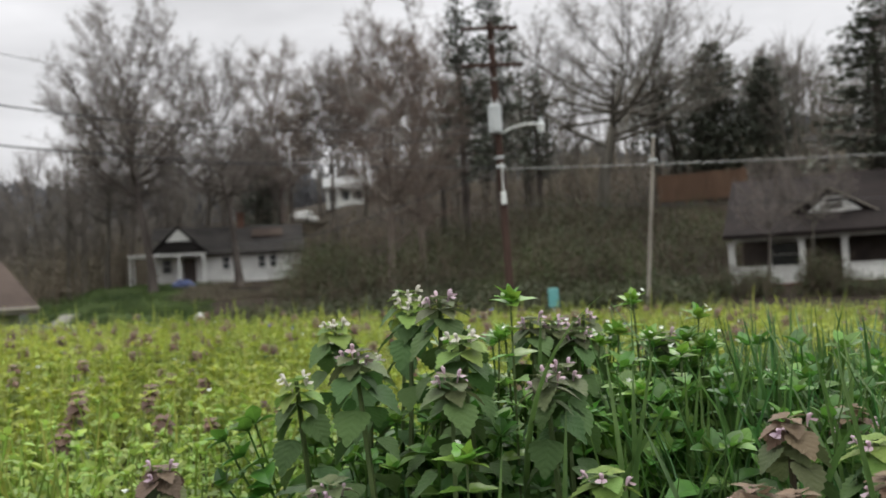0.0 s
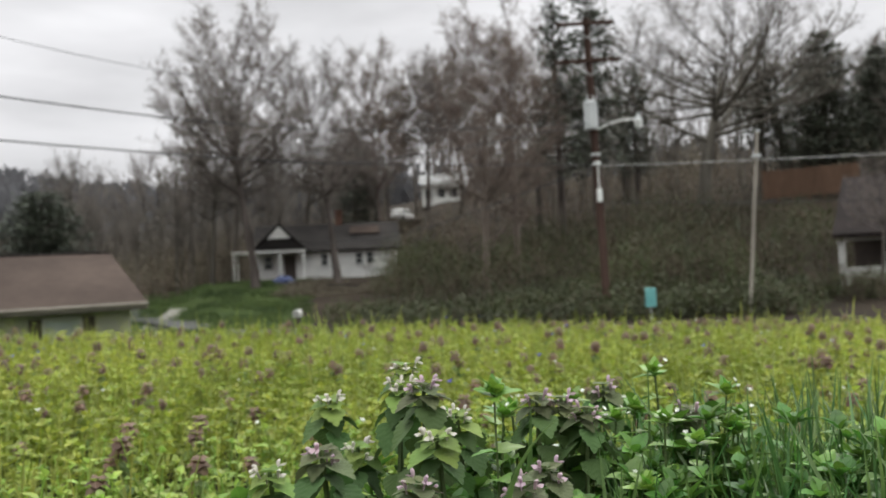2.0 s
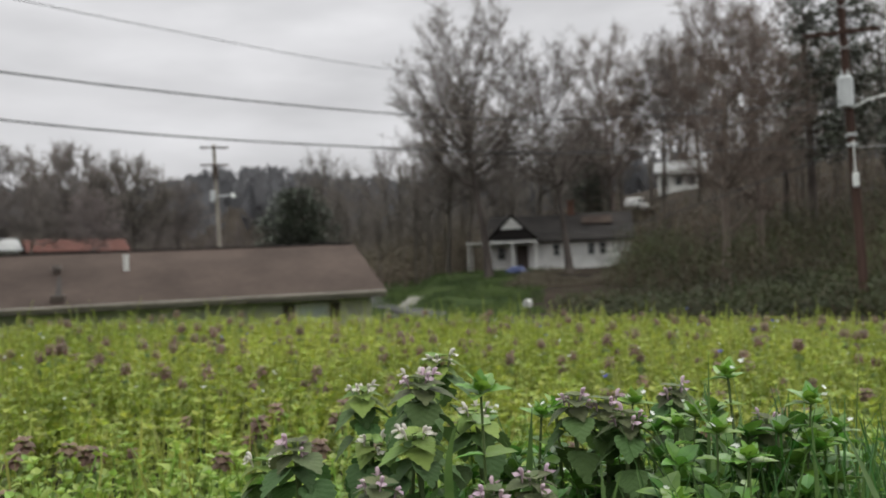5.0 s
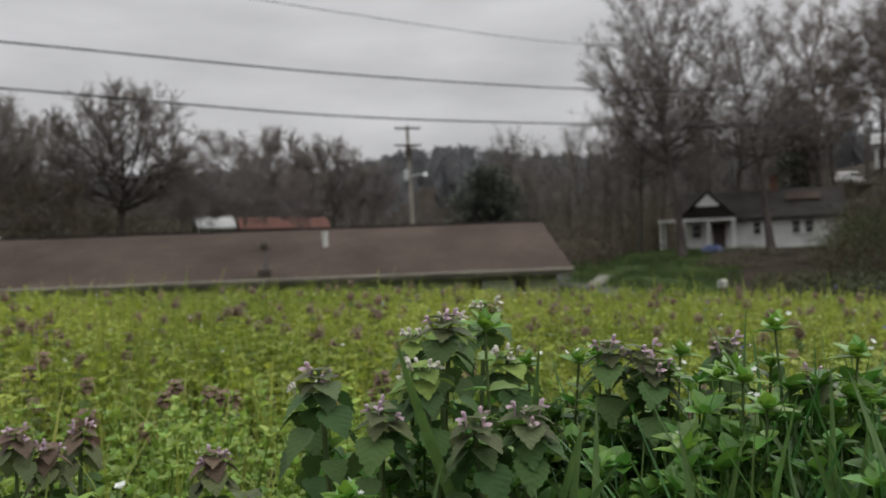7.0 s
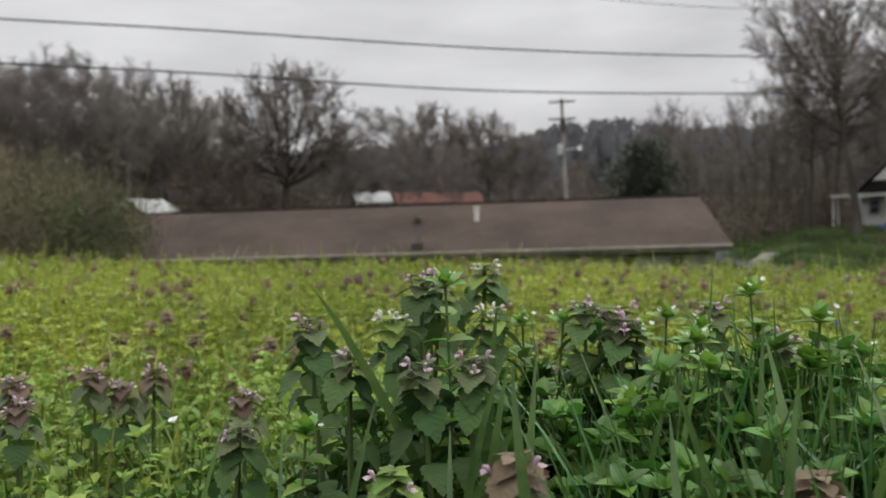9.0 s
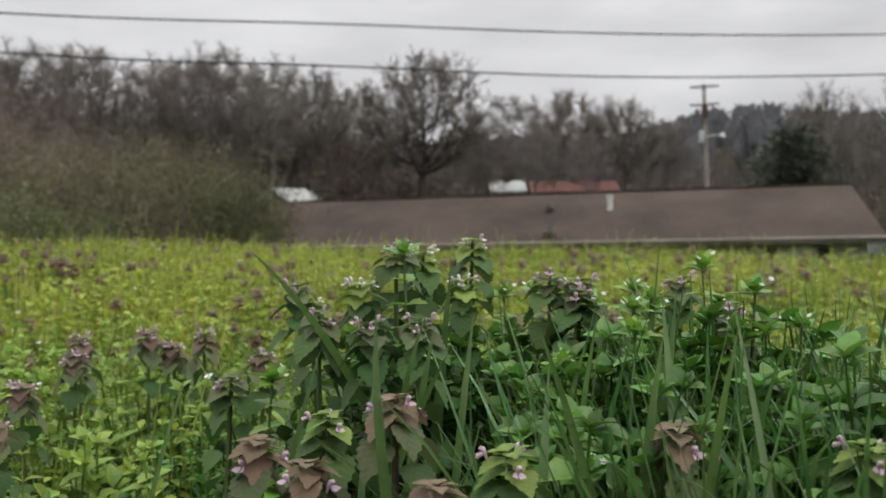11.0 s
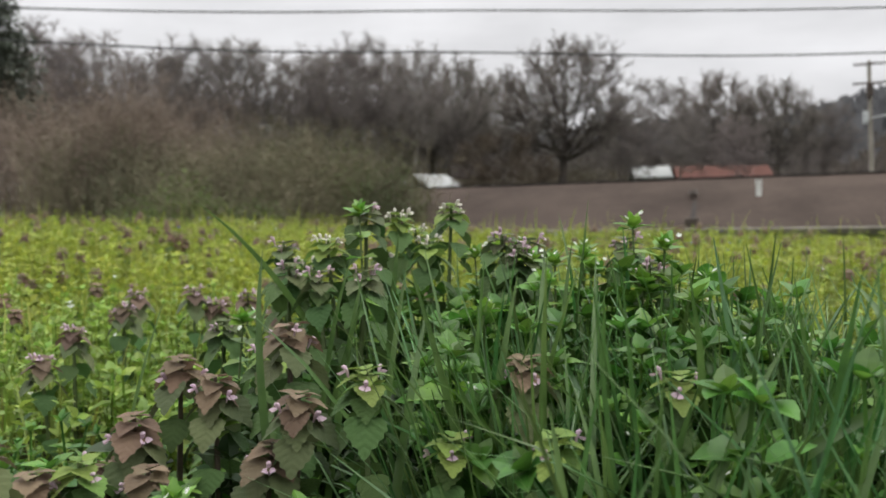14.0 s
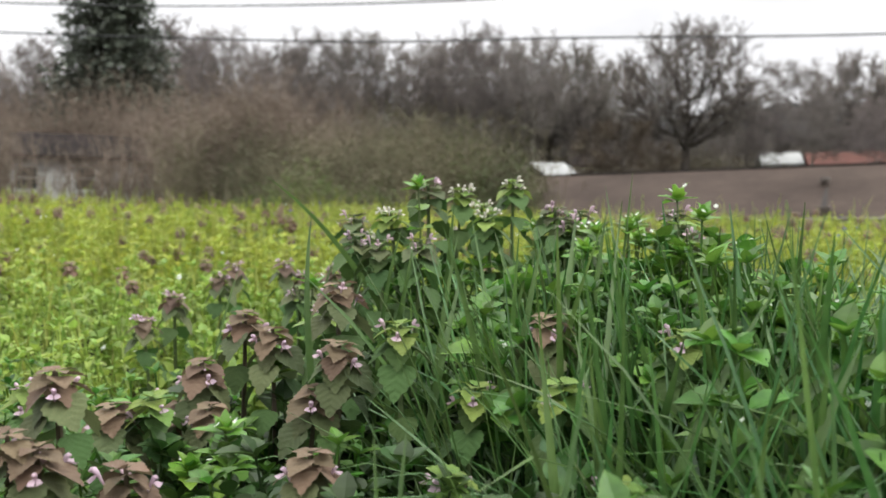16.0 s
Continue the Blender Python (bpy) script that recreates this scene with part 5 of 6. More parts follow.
NETTLE_MAUVE = leafy("nettle_mauve_leaf", (0.1, 0.066, 0.05), (0.19, 0.13, 0.098), 60, 0.6, 0.25, 0.25, island=False, bump=0.3, veins=True)
NETTLE_LIME = leafy("nettle_lime_leaf", (0.105, 0.18, 0.035), (0.235, 0.33, 0.08), 60, 0.55, 0.2, 0.3, island=False, bump=0.3, veins=True)
CHICK = leafy("chickweed_leaf", (0.078, 0.18, 0.02), (0.2, 0.36, 0.056), 60, 0.36, 0.25, 0.35, island=False)
CHICK_MASS = leafy("chickweed_mass", (0.026, 0.082, 0.01), (0.125, 0.265, 0.042), 20, 0.45, 0.35, 0.35)
# extra dark green: the shade in the clump's gaps is put into the colour
GAP_SHADE_LEAF = leafy("gap_shaded_leaves", (0.015, 0.038, 0.008), (0.047, 0.095, 0.021), 25, 0.5, 0.35, 0.3)
BLADE_PALE = leafy("pale_grass_blade", (0.08, 0.155, 0.06), (0.165, 0.27, 0.12), 14, 0.35, 0.25, 0.35)
BLADE = leafy("grass_blade", (0.03, 0.078, 0.02), (0.112, 0.205, 0.06), 14, 0.32, 0.4, 0.3, shift=0.035)
STEM = material("green_stem", (0.045, 0.075, 0.022), (0.1, 0.135, 0.045), 40, 0.6)
STEM_DARK = material("dusky_stem", (0.05, 0.035, 0.025), (0.1, 0.075, 0.05), 40, 0.6)


def scatter(template, pos, yaw, tilt, size, rng, face_at=0):
    """Verts, faces and slots of many copies of a small template."""
    V, F, S = template
    V = np.asarray([tuple(v) for v in V], float)
    n, k = len(pos), len(V)
    ct, st = np.cos(tilt), np.sin(tilt)
    x, y, z = V[:, 0][None], V[:, 1][None], V[:, 2][None]
    y2, z2 = y * ct[:, None] - z * st[:, None], y * st[:, None] + z * ct[:, None]
    cb, sb = np.cos(yaw)[:, None], np.sin(yaw)[:, None]
    P = np.stack([x * cb - y2 * sb, x * sb + y2 * cb, z2 + 0 * cb], 2) * size[:, None, None] + pos[:, None, :]
    base = np.arange(n)[:, None] * k + face_at
    faces, slots = [], []
    for f, s in zip(F, S):
        faces += (base + np.array(f)[None]).tolist()
        slots += [s] * n
    return P.reshape(-1, 3), faces, slots


def mass(name, label, category, batches, mats):
    """One object out of many scattered batches."""
    rng = np.random.default_rng(len(name))
    Vs, Fs, Ss, base = [], [], [], 0
    for template, pos, tilt, lo, hi in batches:
        n = len(pos)
        v, f, s = scatter(template, pos, rng.uniform(0, 6.283, n), rng.normal(0, tilt, n), rng.uniform(lo, hi, n), rng, base)
        Vs.append(v)
        Fs += f
        Ss += s
        base += len(v)
    ob = mesh_object(name, np.vstack(Vs), Fs, None, mats=mats, slots=Ss)
    return tagged(ob, label, category, kind="stuff")


def put_leaf(V, F, S, p, d, L, W, slot, fold=0.25, rng=random):
    """A leaf of two folded halves, bent at the middle."""
    d = Vector(d).normalized()
    side = d.cross(Vector((0, 0, 1)))
    side = side.normalized() if side.length > 1e-3 else Vector((1, 0, 0))
    up = side.cross(d)
    n = len(V)
    m = p + d * L * .45 + up * W * .18
    V += [p, m + side * W * .5 - up * W * fold, p + d * L - up * W * fold, m - side * W * .5 - up * W * fold, m]
    F += [(n, n + 1, n + 2, n + 4), (n, n + 4, n + 2, n + 3)]
    S += [slot, slot]


def put_oval(V, F, S, p, d, L, W, slot, droop=0.25, rng=random):
    """A pointed oval leaf, folded along its rib and bending over to the tip."""
    d = Vector(d).normalized()
    side = d.cross(Vector((0, 0, 1)))
    side = side.normalized() if side.length > 1e-3 else Vector((1, 0, 0))
    up = side.cross(d)
    n = len(V)
    V.append(p)
    for s, w in ((.22, .36), (.5, .5), (.78, .3)):
        c = p + d * L * s - up * L * droop * s * s
        V += [c + side * W * w + up * W * w * .35, c, c - side * W * w + up * W * w * .35]
    V.append(p + d * L - up * L * droop)
    F += [(n, n + 1, n + 2), (n, n + 2, n + 3), (n + 1, n + 4, n + 5, n + 2), (n + 2, n + 5, n + 6, n + 3),
          (n + 4, n + 7, n + 8, n + 5), (n + 5, n + 8, n + 9, n + 6), (n + 7, n + 10, n + 8), (n + 8, n + 10, n + 9)]
    S += [slot] * 8


def put_flat(V, F, S, p, d, L, W, slot):
    """A leaf a few steps off: one four-cornered blade."""
    d = Vector(d).normalized()
    side = d.cross(Vector((0, 0, 1)))
    side = side.normalized() if side.length > 1e-3 else Vector((1, 0, 0))
    n = len(V)
    m = p + d * L * .5 + side.cross(d) * W * .15
    V += [p, m + side * W * .5, p + d * L, m - side * W * .5]
    F.append((n, n + 1, n + 2, n + 3))
    S.append(slot)


def leafy_shoot(seed, height, leaf, pairs, tip=5, rise=.5, width=.62):
    """An upright weed: crossed pairs of pointed oval leaves and an open rosette at the tip."""
    rng = random.Random(seed)
    V, F, S = [], [], []
    bend = Vector((rng.uniform(-.2, .2), rng.uniform(-.2, .2), 1)) * height
    for i in range(pairs):
        k = .2 + .75 * i / pairs
        for s in (0, 1):
            a = i * 1.571 + s * 3.1416 + rng.uniform(-.4, .4)
            L = leaf * rng.uniform(.6, 1.35)
            put_oval(V, F, S, bend * k, (math.cos(a), math.sin(a), rise + rng.uniform(-.4, .5)), L, L * width * rng.uniform(.85, 1.15), 0, rng.uniform(.1, .45))
    for i in range(tip):
        a = i * 2.4 + rng.uniform(-.7, .7)
        r = .35 + .65 * i / tip
        L = leaf * (.5 + .35 * r) * rng.uniform(.7, 1.2)
        put_oval(V, F, S, bend, (math.cos(a) * r, math.sin(a) * r, 1.05 - .8 * r), L, L * width, 0, .2)
    put_stem(V, F, S, Vector((0, 0, -.01)), bend, .0011, 0)
    return V, F, S


def put_stem(V, F, S, a, b, r, slot):
    n = len(V)
    for q, k in ((a, r), (b, r * .7)):
        V += [q + Vector((k, 0, 0)), q + Vector((-k * .5, k * .87, 0)), q + Vector((-k * .5, -k * .87, 0))]
    F += [(n, n + 1, n + 4, n + 3), (n + 1, n + 2, n + 5, n + 4), (n + 2, n, n + 3, n + 5)]
    S += [slot] * 3


def sprig(seed, tiers=4, per=4, leaf=0.016, height=0.09, width=0.5, rise=0.3, start=0.3, flat=True):
    """A low weed: leaf whorls up a stem."""
    rng = random.Random(seed)
    V, F, S = [], [], []
    bend = Vector((rng.uniform(-.2, .2), rng.uniform(-.2, .2), 1)) * height
    for i in range(tiers):
        k = start + (1 - start) * i / (tiers - 1)
        p = bend * k
        for j in range(per):
            a = 6.283 * j / per + i * .8 + rng.uniform(-.3, .3)
            L = leaf * rng.uniform(.75, 1.3) * (1.15 - .45 * k)
            (put_flat if flat else put_leaf)(V, F, S, p, (math.cos(a), math.sin(a), rise + rng.uniform(-.5, .5)), L, L * width * 1.2, 0)
    put_stem(V, F, S, Vector((0, 0, -.01)), bend, .0011, 0)
    return V, F, S


def small_nettle(seed, height=0.13):
    """A flowering dead nettle as it shows a few steps off."""
    rng = random.Random(seed)
    V, F, S = [], [], []
    bend = Vector((rng.uniform(-.12, .12), rng.uniform(-.12, .12), 1)) * height
    put_stem(V, F, S, Vector((0, 0, -.01)), bend, .0016, 1)
    for i in range(4):
        z = 1 - (0, .04, .085, .24)[i]
        p = bend * z
        for j in range(4):
            a = 1.571 * j + i * .785 + rng.uniform(-.2, .2)
            L = (.0125, .0165, .017, .019)[i]
            put_leaf(V, F, S, p, (math.cos(a), math.sin(a), .15 - .33 * i), L, L * .95, 0 if i < 3 else 1)
    for j in range(rng.randint(1, 3)):
        a = rng.uniform(0, 6.283)
        p = bend * rng.uniform(.86, 1.0) + Vector((math.cos(a), math.sin(a), 0)) * .006
        put_leaf(V, F, S, p, (math.cos(a) * .7, math.sin(a) * .7, .7), .007, .0035, 2)
    for i in range(2):
        p = bend * (.35 + .2 * i)
        for j in range(2):
            a = 3.1416 * j + i * 1.571 + rng.uniform(-.3, .3)
            put_leaf(V, F, S, p, (math.cos(a), math.sin(a), -.3), .024, .02, 1)
    return V, F, S


def polar(rng, n, r0, r1, a0, a1, power=1.0):
    r = r0 + (r1 - r0) * rng.random(n) ** power
    a = np.radians(rng.uniform(a0, a1, n))
    x, y = HUB.x - np.sin(a) * r, HUB.y + np.cos(a) * r
    return np.stack([x, y, ground_at(x, y)], 1)


def patch(rng, n, x, y, rx, ry, turn=0.0):
    a, r = rng.uniform(0, 6.283, n), np.sqrt(rng.random(n))
    u, v = np.cos(a) * r * rx, np.sin(a) * r * ry
    c, s = math.cos(turn), math.sin(turn)
    X, Y = x + u * c - v * s, y + u * s + v * c
    return np.stack([X, Y, ground_at(X, Y)], 1)


def keep_clear(pos, gap):
    """Leaves a strip free along the trodden edge of the clump."""
    a, e = np.array((-0.04, -0.02)), np.array((0.70, 0.31))
    k = np.clip((pos[:, :2] - a) @ e / (e @ e), 0, 1)[:, None]
    d = np.hypot(*(pos[:, :2] - a - k * e).T)
    return pos[d > gap]


def off_clump(pos):
    """Leaves out the place of the tall clump."""
    u, v = pos[:, 0] - 0.17, pos[:, 1] - 0.52
    return pos[(u / .36) ** 2 + (v / .26) ** 2 > 1]


def field():
    rng = np.random.default_rng(4)
    spread = lambda n, p=0.7: off_clump(keep_clear(polar(rng, n, 0.25, 4.3, -60, 128, p), 0.24))
    def parted(pos, near):
        r = np.hypot(pos[:, 0] - HUB.x, pos[:, 1] - HUB.y)
        return pos[(r < 0.95) == near]

    def beside(pos):
        r = np.hypot(pos[:, 0] - HUB.x, pos[:, 1] - HUB.y)
        return pos[r > .75]

    cover = [spread(6200) for s in range(5)]
    tall = spread(2600)
    mass("fresh_weeds", "fresh yellow-green low weeds beside the clump", "weeds",
         [(leafy_shoot(60 + s, .075, .0125, 4, 4, .35, .72), parted(p, True), .35, .65, 1.35) for s, p in enumerate(cover)]
         + [(leafy_shoot(66, .11, .011, 6, 5, .7, .6), parted(tall, True), .25, .75, 1.1)], [WEED_NEAR])
    mass("field_weeds", "yellow-green low weeds covering the field", "weeds",
         [(sprig(s, 5, 4, 0.0125, 0.08, .6, .35), parted(p, False), .35, .65, 1.35) for s, p in enumerate(cover)]
         + [(sprig(9, 6, 4, 0.011, 0.12, rise=.8), parted(tall, False), .25, .75, 1.1)]
         + [(sprig(8, 7, 3, 0.012, 0.15, rise=1.1), off_clump(polar(rng, 700, 1.4, 4.3, -10, 128, 1.0)), .2, .55, 1.0)], [WEED])
    beyond = keep_clear(polar(np.random.default_rng(41), 11000, 0.35, 4.3, 126, 302, 0.7), 0.3)
    mass("trodden_weeds", "low yellow-green weeds on the trodden side of the field", "weeds", [(sprig(3, 3, 3, 0.016, 0.06, .6, .35), beyond, .4, .6, 1.3)], [WEED])
    mass("field_nettles", "purple-topped dead nettles scattered through the field", "weeds",
         [(small_nettle(s, .11), beside(spread(210, 0.95)), .12, .6, 1.0) for s in range(5)] + [(small_nettle(7, .115), off_clump(polar(rng, 650, 1.5, 4.3, -60, 128, .9)), .12, .8, 1.12)], [NETTLE_FAR, NETTLE_LOW, PINK_FAR])
    star = ([Vector((0, 0, .1)), Vector((.004, 0, .103)), Vector((0, .004, .103)), Vector((-.004, 0, .103)), Vector((0, -.004, .103)), Vector((.001, 0, 0)), Vector((-.001, 0, 0))],
            [(0, 1, 2), (0, 2, 3), (0, 3, 4), (0, 4, 1), (5, 6, 0)], [0, 0, 0, 0, 1])
    mass("field_flowers", "tiny white flowers among the weeds", "flowers", [(star, spread(420), .5, .7, 1.2)], [WHITE_PETAL, STEM])
    mass("field_violets", "small blue-violet flowers among the weeds", "flowers", [(star, polar(rng, 40, 1.1, 4.2, -40, 110, .8), .6, .9, 1.5)], [VIOLET, STEM])


field()


def blades(pos, rng, length, width, lean, bend, toward=None):
    """Many grass blades: folded strips that bend over. Verts and faces."""
    n, st = len(pos), 7
    yaw = rng.uniform(0, 6.283, n) if toward is None else rng.normal(toward[0], toward[1], n)
    L = rng.uniform(*length, n)
    W = rng.uniform(*width, n)
    t0, b = rng.uniform(*lean, n), rng.uniform(*bend, n) * rng.random(n)
    V = np.zeros((n, st, 3, 3))
    out, up = np.zeros((2, n)), np.zeros(n)
    tw, curl = rng.normal(0, .5, n), rng.normal(0, .7, n)
    for i in range(st):
        s = i / (st - 1)
        th = t0 + b * s * s
        if i:
            last = yaw + curl * (s - .5 / (st - 1))
            out = out + np.stack([np.cos(last), np.sin(last)]) * np.sin(th) * L / (st - 1)
            up = up + np.cos(th) * L / (st - 1)
        w = W * (0.75 + .6 * s) * (1 - s ** 2.6) * .5 + .0002
        way = yaw + curl * s
        cx, cy = np.cos(way), np.sin(way)
        sx, sy = -np.sin(way + tw * s), np.cos(way + tw * s)
        c = np.stack([pos[:, 0] + out[0], pos[:, 1] + out[1], pos[:, 2] + up - .01], 1)
        side = np.stack([sx * w, sy * w, np.zeros(n)], 1)
        fold = np.stack([-cx * np.cos(th) * w, -cy * np.cos(th) * w, np.sin(th) * w], 1) * .35
        V[:, i, 0], V[:, i, 1], V[:, i, 2] = c - side + fold, c - fold * .3, c + side + fold
    base = np.arange(n)[:, None] * st * 3
    F = []
    for i in range(st - 1):
        for j in range(2):
            a = i * 3 + j
            F += (base + np.array([a, a + 1, a + 4, a + 3])[None]).tolist()
    return V.reshape(-1, 3), F


def grass():
    rng = np.random.default_rng(8)
    V, F = blades(off_clump(keep_clear(polar(rng, 9000, 0.3, 4.2, -60, 128, .75), .22)), rng, (.07, .15), (.0022, .004), (0, .35), (0, 1.2))
    V2, F2 = blades(polar(rng, 4200, 1.3, 4.0, -60, 128, .9), rng, (.09, .16), (.0022, .004), (0, .3), (0, 1.0))
    V3, F3 = blades(polar(rng, 1500, 2.6, 4.3, -60, 128, .8), rng, (.13, .21), (.003, .0055), (0, .3), (.1, 1.2))
    F = F + [[i + len(V) for i in q] for q in F2] + [[i + len(V) + len(V2) for i in q] for q in F3]
    V = np.vstack([V, V2, V3])
    tagged(mesh_object("field_grass", V, F, GRASS_FIELD), "fine yellow-green grass among the field weeds", "grass", kind="stuff")
    sets = [blades(patch(rng, 1700, .30, .61, .26, .19), rng, (.10, .225), (.0013, .0034), (0, .45), (.1, 1.9)),
            blades(patch(rng, 420, .38, .55, .14, .10), rng, (.08, .17), (.0015, .0036), (0, .55), (.2, 2.2)),
            blades(patch(rng, 420, .16, .53, .12, .10), rng, (.11, .185), (.0015, .0036), (0, .4), (.1, 1.2)),
            blades(patch(rng, 420, .33, .45, .12, .06), rng, (.05, .12), (.0015, .0036), (0, .5), (.1, 1.9)),
            blades(patch(rng, 260, .44, .75, .22, .16), rng, (.14, .22), (.003, .0055), (0, .4), (.1, 1.2)),
            blades(patch(rng, 60, .28, .58, .16, .11), rng, (.16, .235), (.0035, .0052), (.05, .5), (.1, 1.4)),
            blades(patch(rng, 150, .25, .59, .09, .07), rng, (.16, .23), (.003, .0056), (0, .5), (.1, 1.4)),
            blades(patch(rng, 240, .29, .52, .15, .10), rng, (.09, .175), (.003, .0052), (0, .5), (.1, 1.8)),
            blades(patch(rng, 70, -.02, .46, .09, .06), rng, (.09, .15), (.002, .004), (0, .4), (.1, 1.0)),
            blades(patch(rng, 120, .18, .28, .12, .05), rng, (.04, .10), (.0015, .004), (.1, .6), (.2, 1.4))]
    sets += [blades(patch(rng, 90, .22, .54, .12, .09), rng, (.14, .225), (.004, .006), (0, .45), (.2, 1.6)),
             blades(patch(rng, 90, .36, .60, .12, .12), rng, (.14, .22), (.004, .006), (0, .45), (.2, 1.6))]
    light = [blades(patch(rng, 320, .30, .54, .2, .14), rng, (.10, .21), (.0014, .0036), (.1, .8), (.6, 2.6)),
             blades(patch(rng, 24, .30, .50, .18, .10), rng, (.15, .21), (.0022, .0034), (.2, .9), (.8, 2.0))]
    for name, label, mat, batch in (("tuft_grass", "long green grass blades in the clump", BLADE, sets), ("pale_grass", "pale arching grass blades over the clump", BLADE_PALE, light)):
        Vs, Fs, base = [], [], 0
        for V, F in batch:
            Vs.append(V)
            Fs += [[i + base for i in q] for q in F]
            base += len(V)
        tagged(mesh_object(name, np.vstack(Vs), Fs, mat, smooth=True), label, "grass", kind="stuff")


grass()


def clump_filling():
    rng = np.random.default_rng(12)
    # low leaves, coloured dark to stand in for shaded gaps between the plants
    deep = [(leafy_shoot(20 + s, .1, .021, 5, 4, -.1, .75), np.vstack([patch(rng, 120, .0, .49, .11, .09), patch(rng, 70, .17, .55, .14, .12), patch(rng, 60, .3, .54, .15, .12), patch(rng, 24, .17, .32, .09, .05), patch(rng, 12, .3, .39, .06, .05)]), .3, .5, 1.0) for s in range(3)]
    mass("clump_leaves", "green leaves filling the clump, the gaps' shade put into their colour", "weeds", deep, [GAP_SHADE_LEAF])
    chick = [(leafy_shoot(30 + s, .155, .0195, 7, 6, .55, .68), np.vstack([patch(rng, 50, .13, .58, .16, .1), patch(rng, 25, .0, .54, .10, .07), patch(rng, 16, .28, .57, .13, .09)]), .4, .72, 1.06) for s in range(6)]
    chick += [(leafy_shoot(34, .175, .0195, 9, 6, .4, .68), patch(rng, 60, .15, .6, .12, .06), .2, .8, 1.08)]
    chick += [(leafy_shoot(36 + s, .11, .02, 4, 5, .9, .6), patch(rng, 14, .28, .5, .16, .11), .4, .7, 1.15) for s in range(4)]
    low = [(leafy_shoot(40 + s, .07, .013, 4, 5, .4, .6), np.vstack([keep_clear(patch(rng, 90, .12, .30, .42, .10, .4), .17), patch(rng, 60, -.12, .48, .16, .14)]), .35, .6, 1.2) for s in range(3)]
    low += [(leafy_shoot(50 + s, .085, .0145, 5, 6, .6, .55), keep_clear(patch(rng, 46, .18, .29, .13, .08, .4), .12), .3, .7, 1.15) for s in range(2)]
    mass("chickweed_carpet", "bright green chickweed between the taller plants", "weeds", chick + low, [CHICK_MASS])


clump_filling()


# ---- single plants of the clump ----
def leaf_mesh(name, mat, width=0.96, teeth=6, cup=0.16, droop=0.28, point=0.72):
    """A broad toothed leaf of unit length along x, folded at the midrib and drooping to the tip."""
    n = 2 * teeth
    V, F = [], []
    for i in range(n + 1):
        s = i / n
        w = width * .5 * (s / .33) ** .55 * ((1 - s) / .67) ** (1.12 * point / .72) if 0 < s < 1 else 0.0
        tooth = (0.042 if i % 2 else -0.02) if 0 < s < .97 else 0
        x, z = s * .97 + (.03 if i == n else 0), -droop * s * s
        for k in (-1, -.5, 0, .5, 1):
            ww = w * k + (tooth * .8 * k if abs(k) == 1 else 0)
            V.append((x - .05 * abs(k) * (1 - s) + (tooth * .7 if abs(k) == 1 else 0), ww, z + cup * abs(ww) - (.035 if abs(k) == .5 else 0) * (1 if i % 2 else -.3) * w * 2))
    for i in range(n):
        for j in range(4):
            a = i * 5 + j
            F.append((a, a + 5, a + 6, a + 1))
    me = bpy.data.meshes.new(name)
    me.from_pydata(V, [], F)
    me.materials.append(mat)
    me.polygons.foreach_set("use_smooth", np.ones(len(me.polygons), bool))
    return me


def flower_mesh(name, mat):
    """A small two-lipped nettle flower of unit length: curved tube, hood, and forked lower lip."""
    v, f = tubes([([(0, 0, 0), (.12, 0, .25), (.2, 0, .5), (.3, 0, .68), (.42, 0, .86), (.56, 0, .9), (.68, 0, .84)], [.06, .08, .11, .15, .18, .15, .05])], 7)
    V = [tuple(q) for q in v]
    F = list(f)
    for s in (-1, 1):
        n = len(V)
        V += [(.26, s * .05, .6), (.56, s * .32, .58), (.86, s * .44, .42), (.76, s * .06, .26), (.45, s * .02, .42)]
        F += [(n, n + 1, n + 4), (n + 1, n + 2, n + 3, n + 4)]
    me = bpy.data.meshes.new(name)
    me.from_pydata(V, [], F)
    me.materials.append(mat)
    me.polygons.foreach_set("use_smooth", np.ones(len(me.polygons), bool))
    return me


def piece(name, me, parent, p, d, size, roll=0.0, label=""):
    """An object on a shared mesh, with its x axis along d."""
    ob = new(name, me)
    ob.parent = parent
    d = Vector(d).normalized()
    side = Vector((0, 0, 1)).cross(d)
    side = side.normalized() if side.length > 1e-3 else Vector((0, 1, 0))
    m = Matrix((d, side, d.cross(side))).transposed().to_4x4()
    ob.matrix_basis = Matrix.Translation(p) @ m @ Matrix.Rotation(roll, 4, "X") @ Matrix.Scale(size, 4)
    if label:
        ob["label"] = label
    return ob


LEAF = {"green": leaf_mesh("nettle_leaf", NETTLE_LEAF), "brown": leaf_mesh("nettle_brown_leaf", NETTLE_BROWN),
        "dusk": leaf_mesh("nettle_dusky_leaf", NETTLE_DUSK), "lime": leaf_mesh("nettle_lime_leaf", NETTLE_LIME), "mauve": leaf_mesh("nettle_mauve_leaf", NETTLE_MAUVE)}
CHICK_LEAF = leaf_mesh("chickweed_leaf", CHICK, 0.74, 3, 0.22, 0.25, 0.8)
FLOWER = {"pink": flower_mesh("nettle_flower", PINK), "pale": flower_mesh("nettle_pale_flower", PALE_PETAL)}


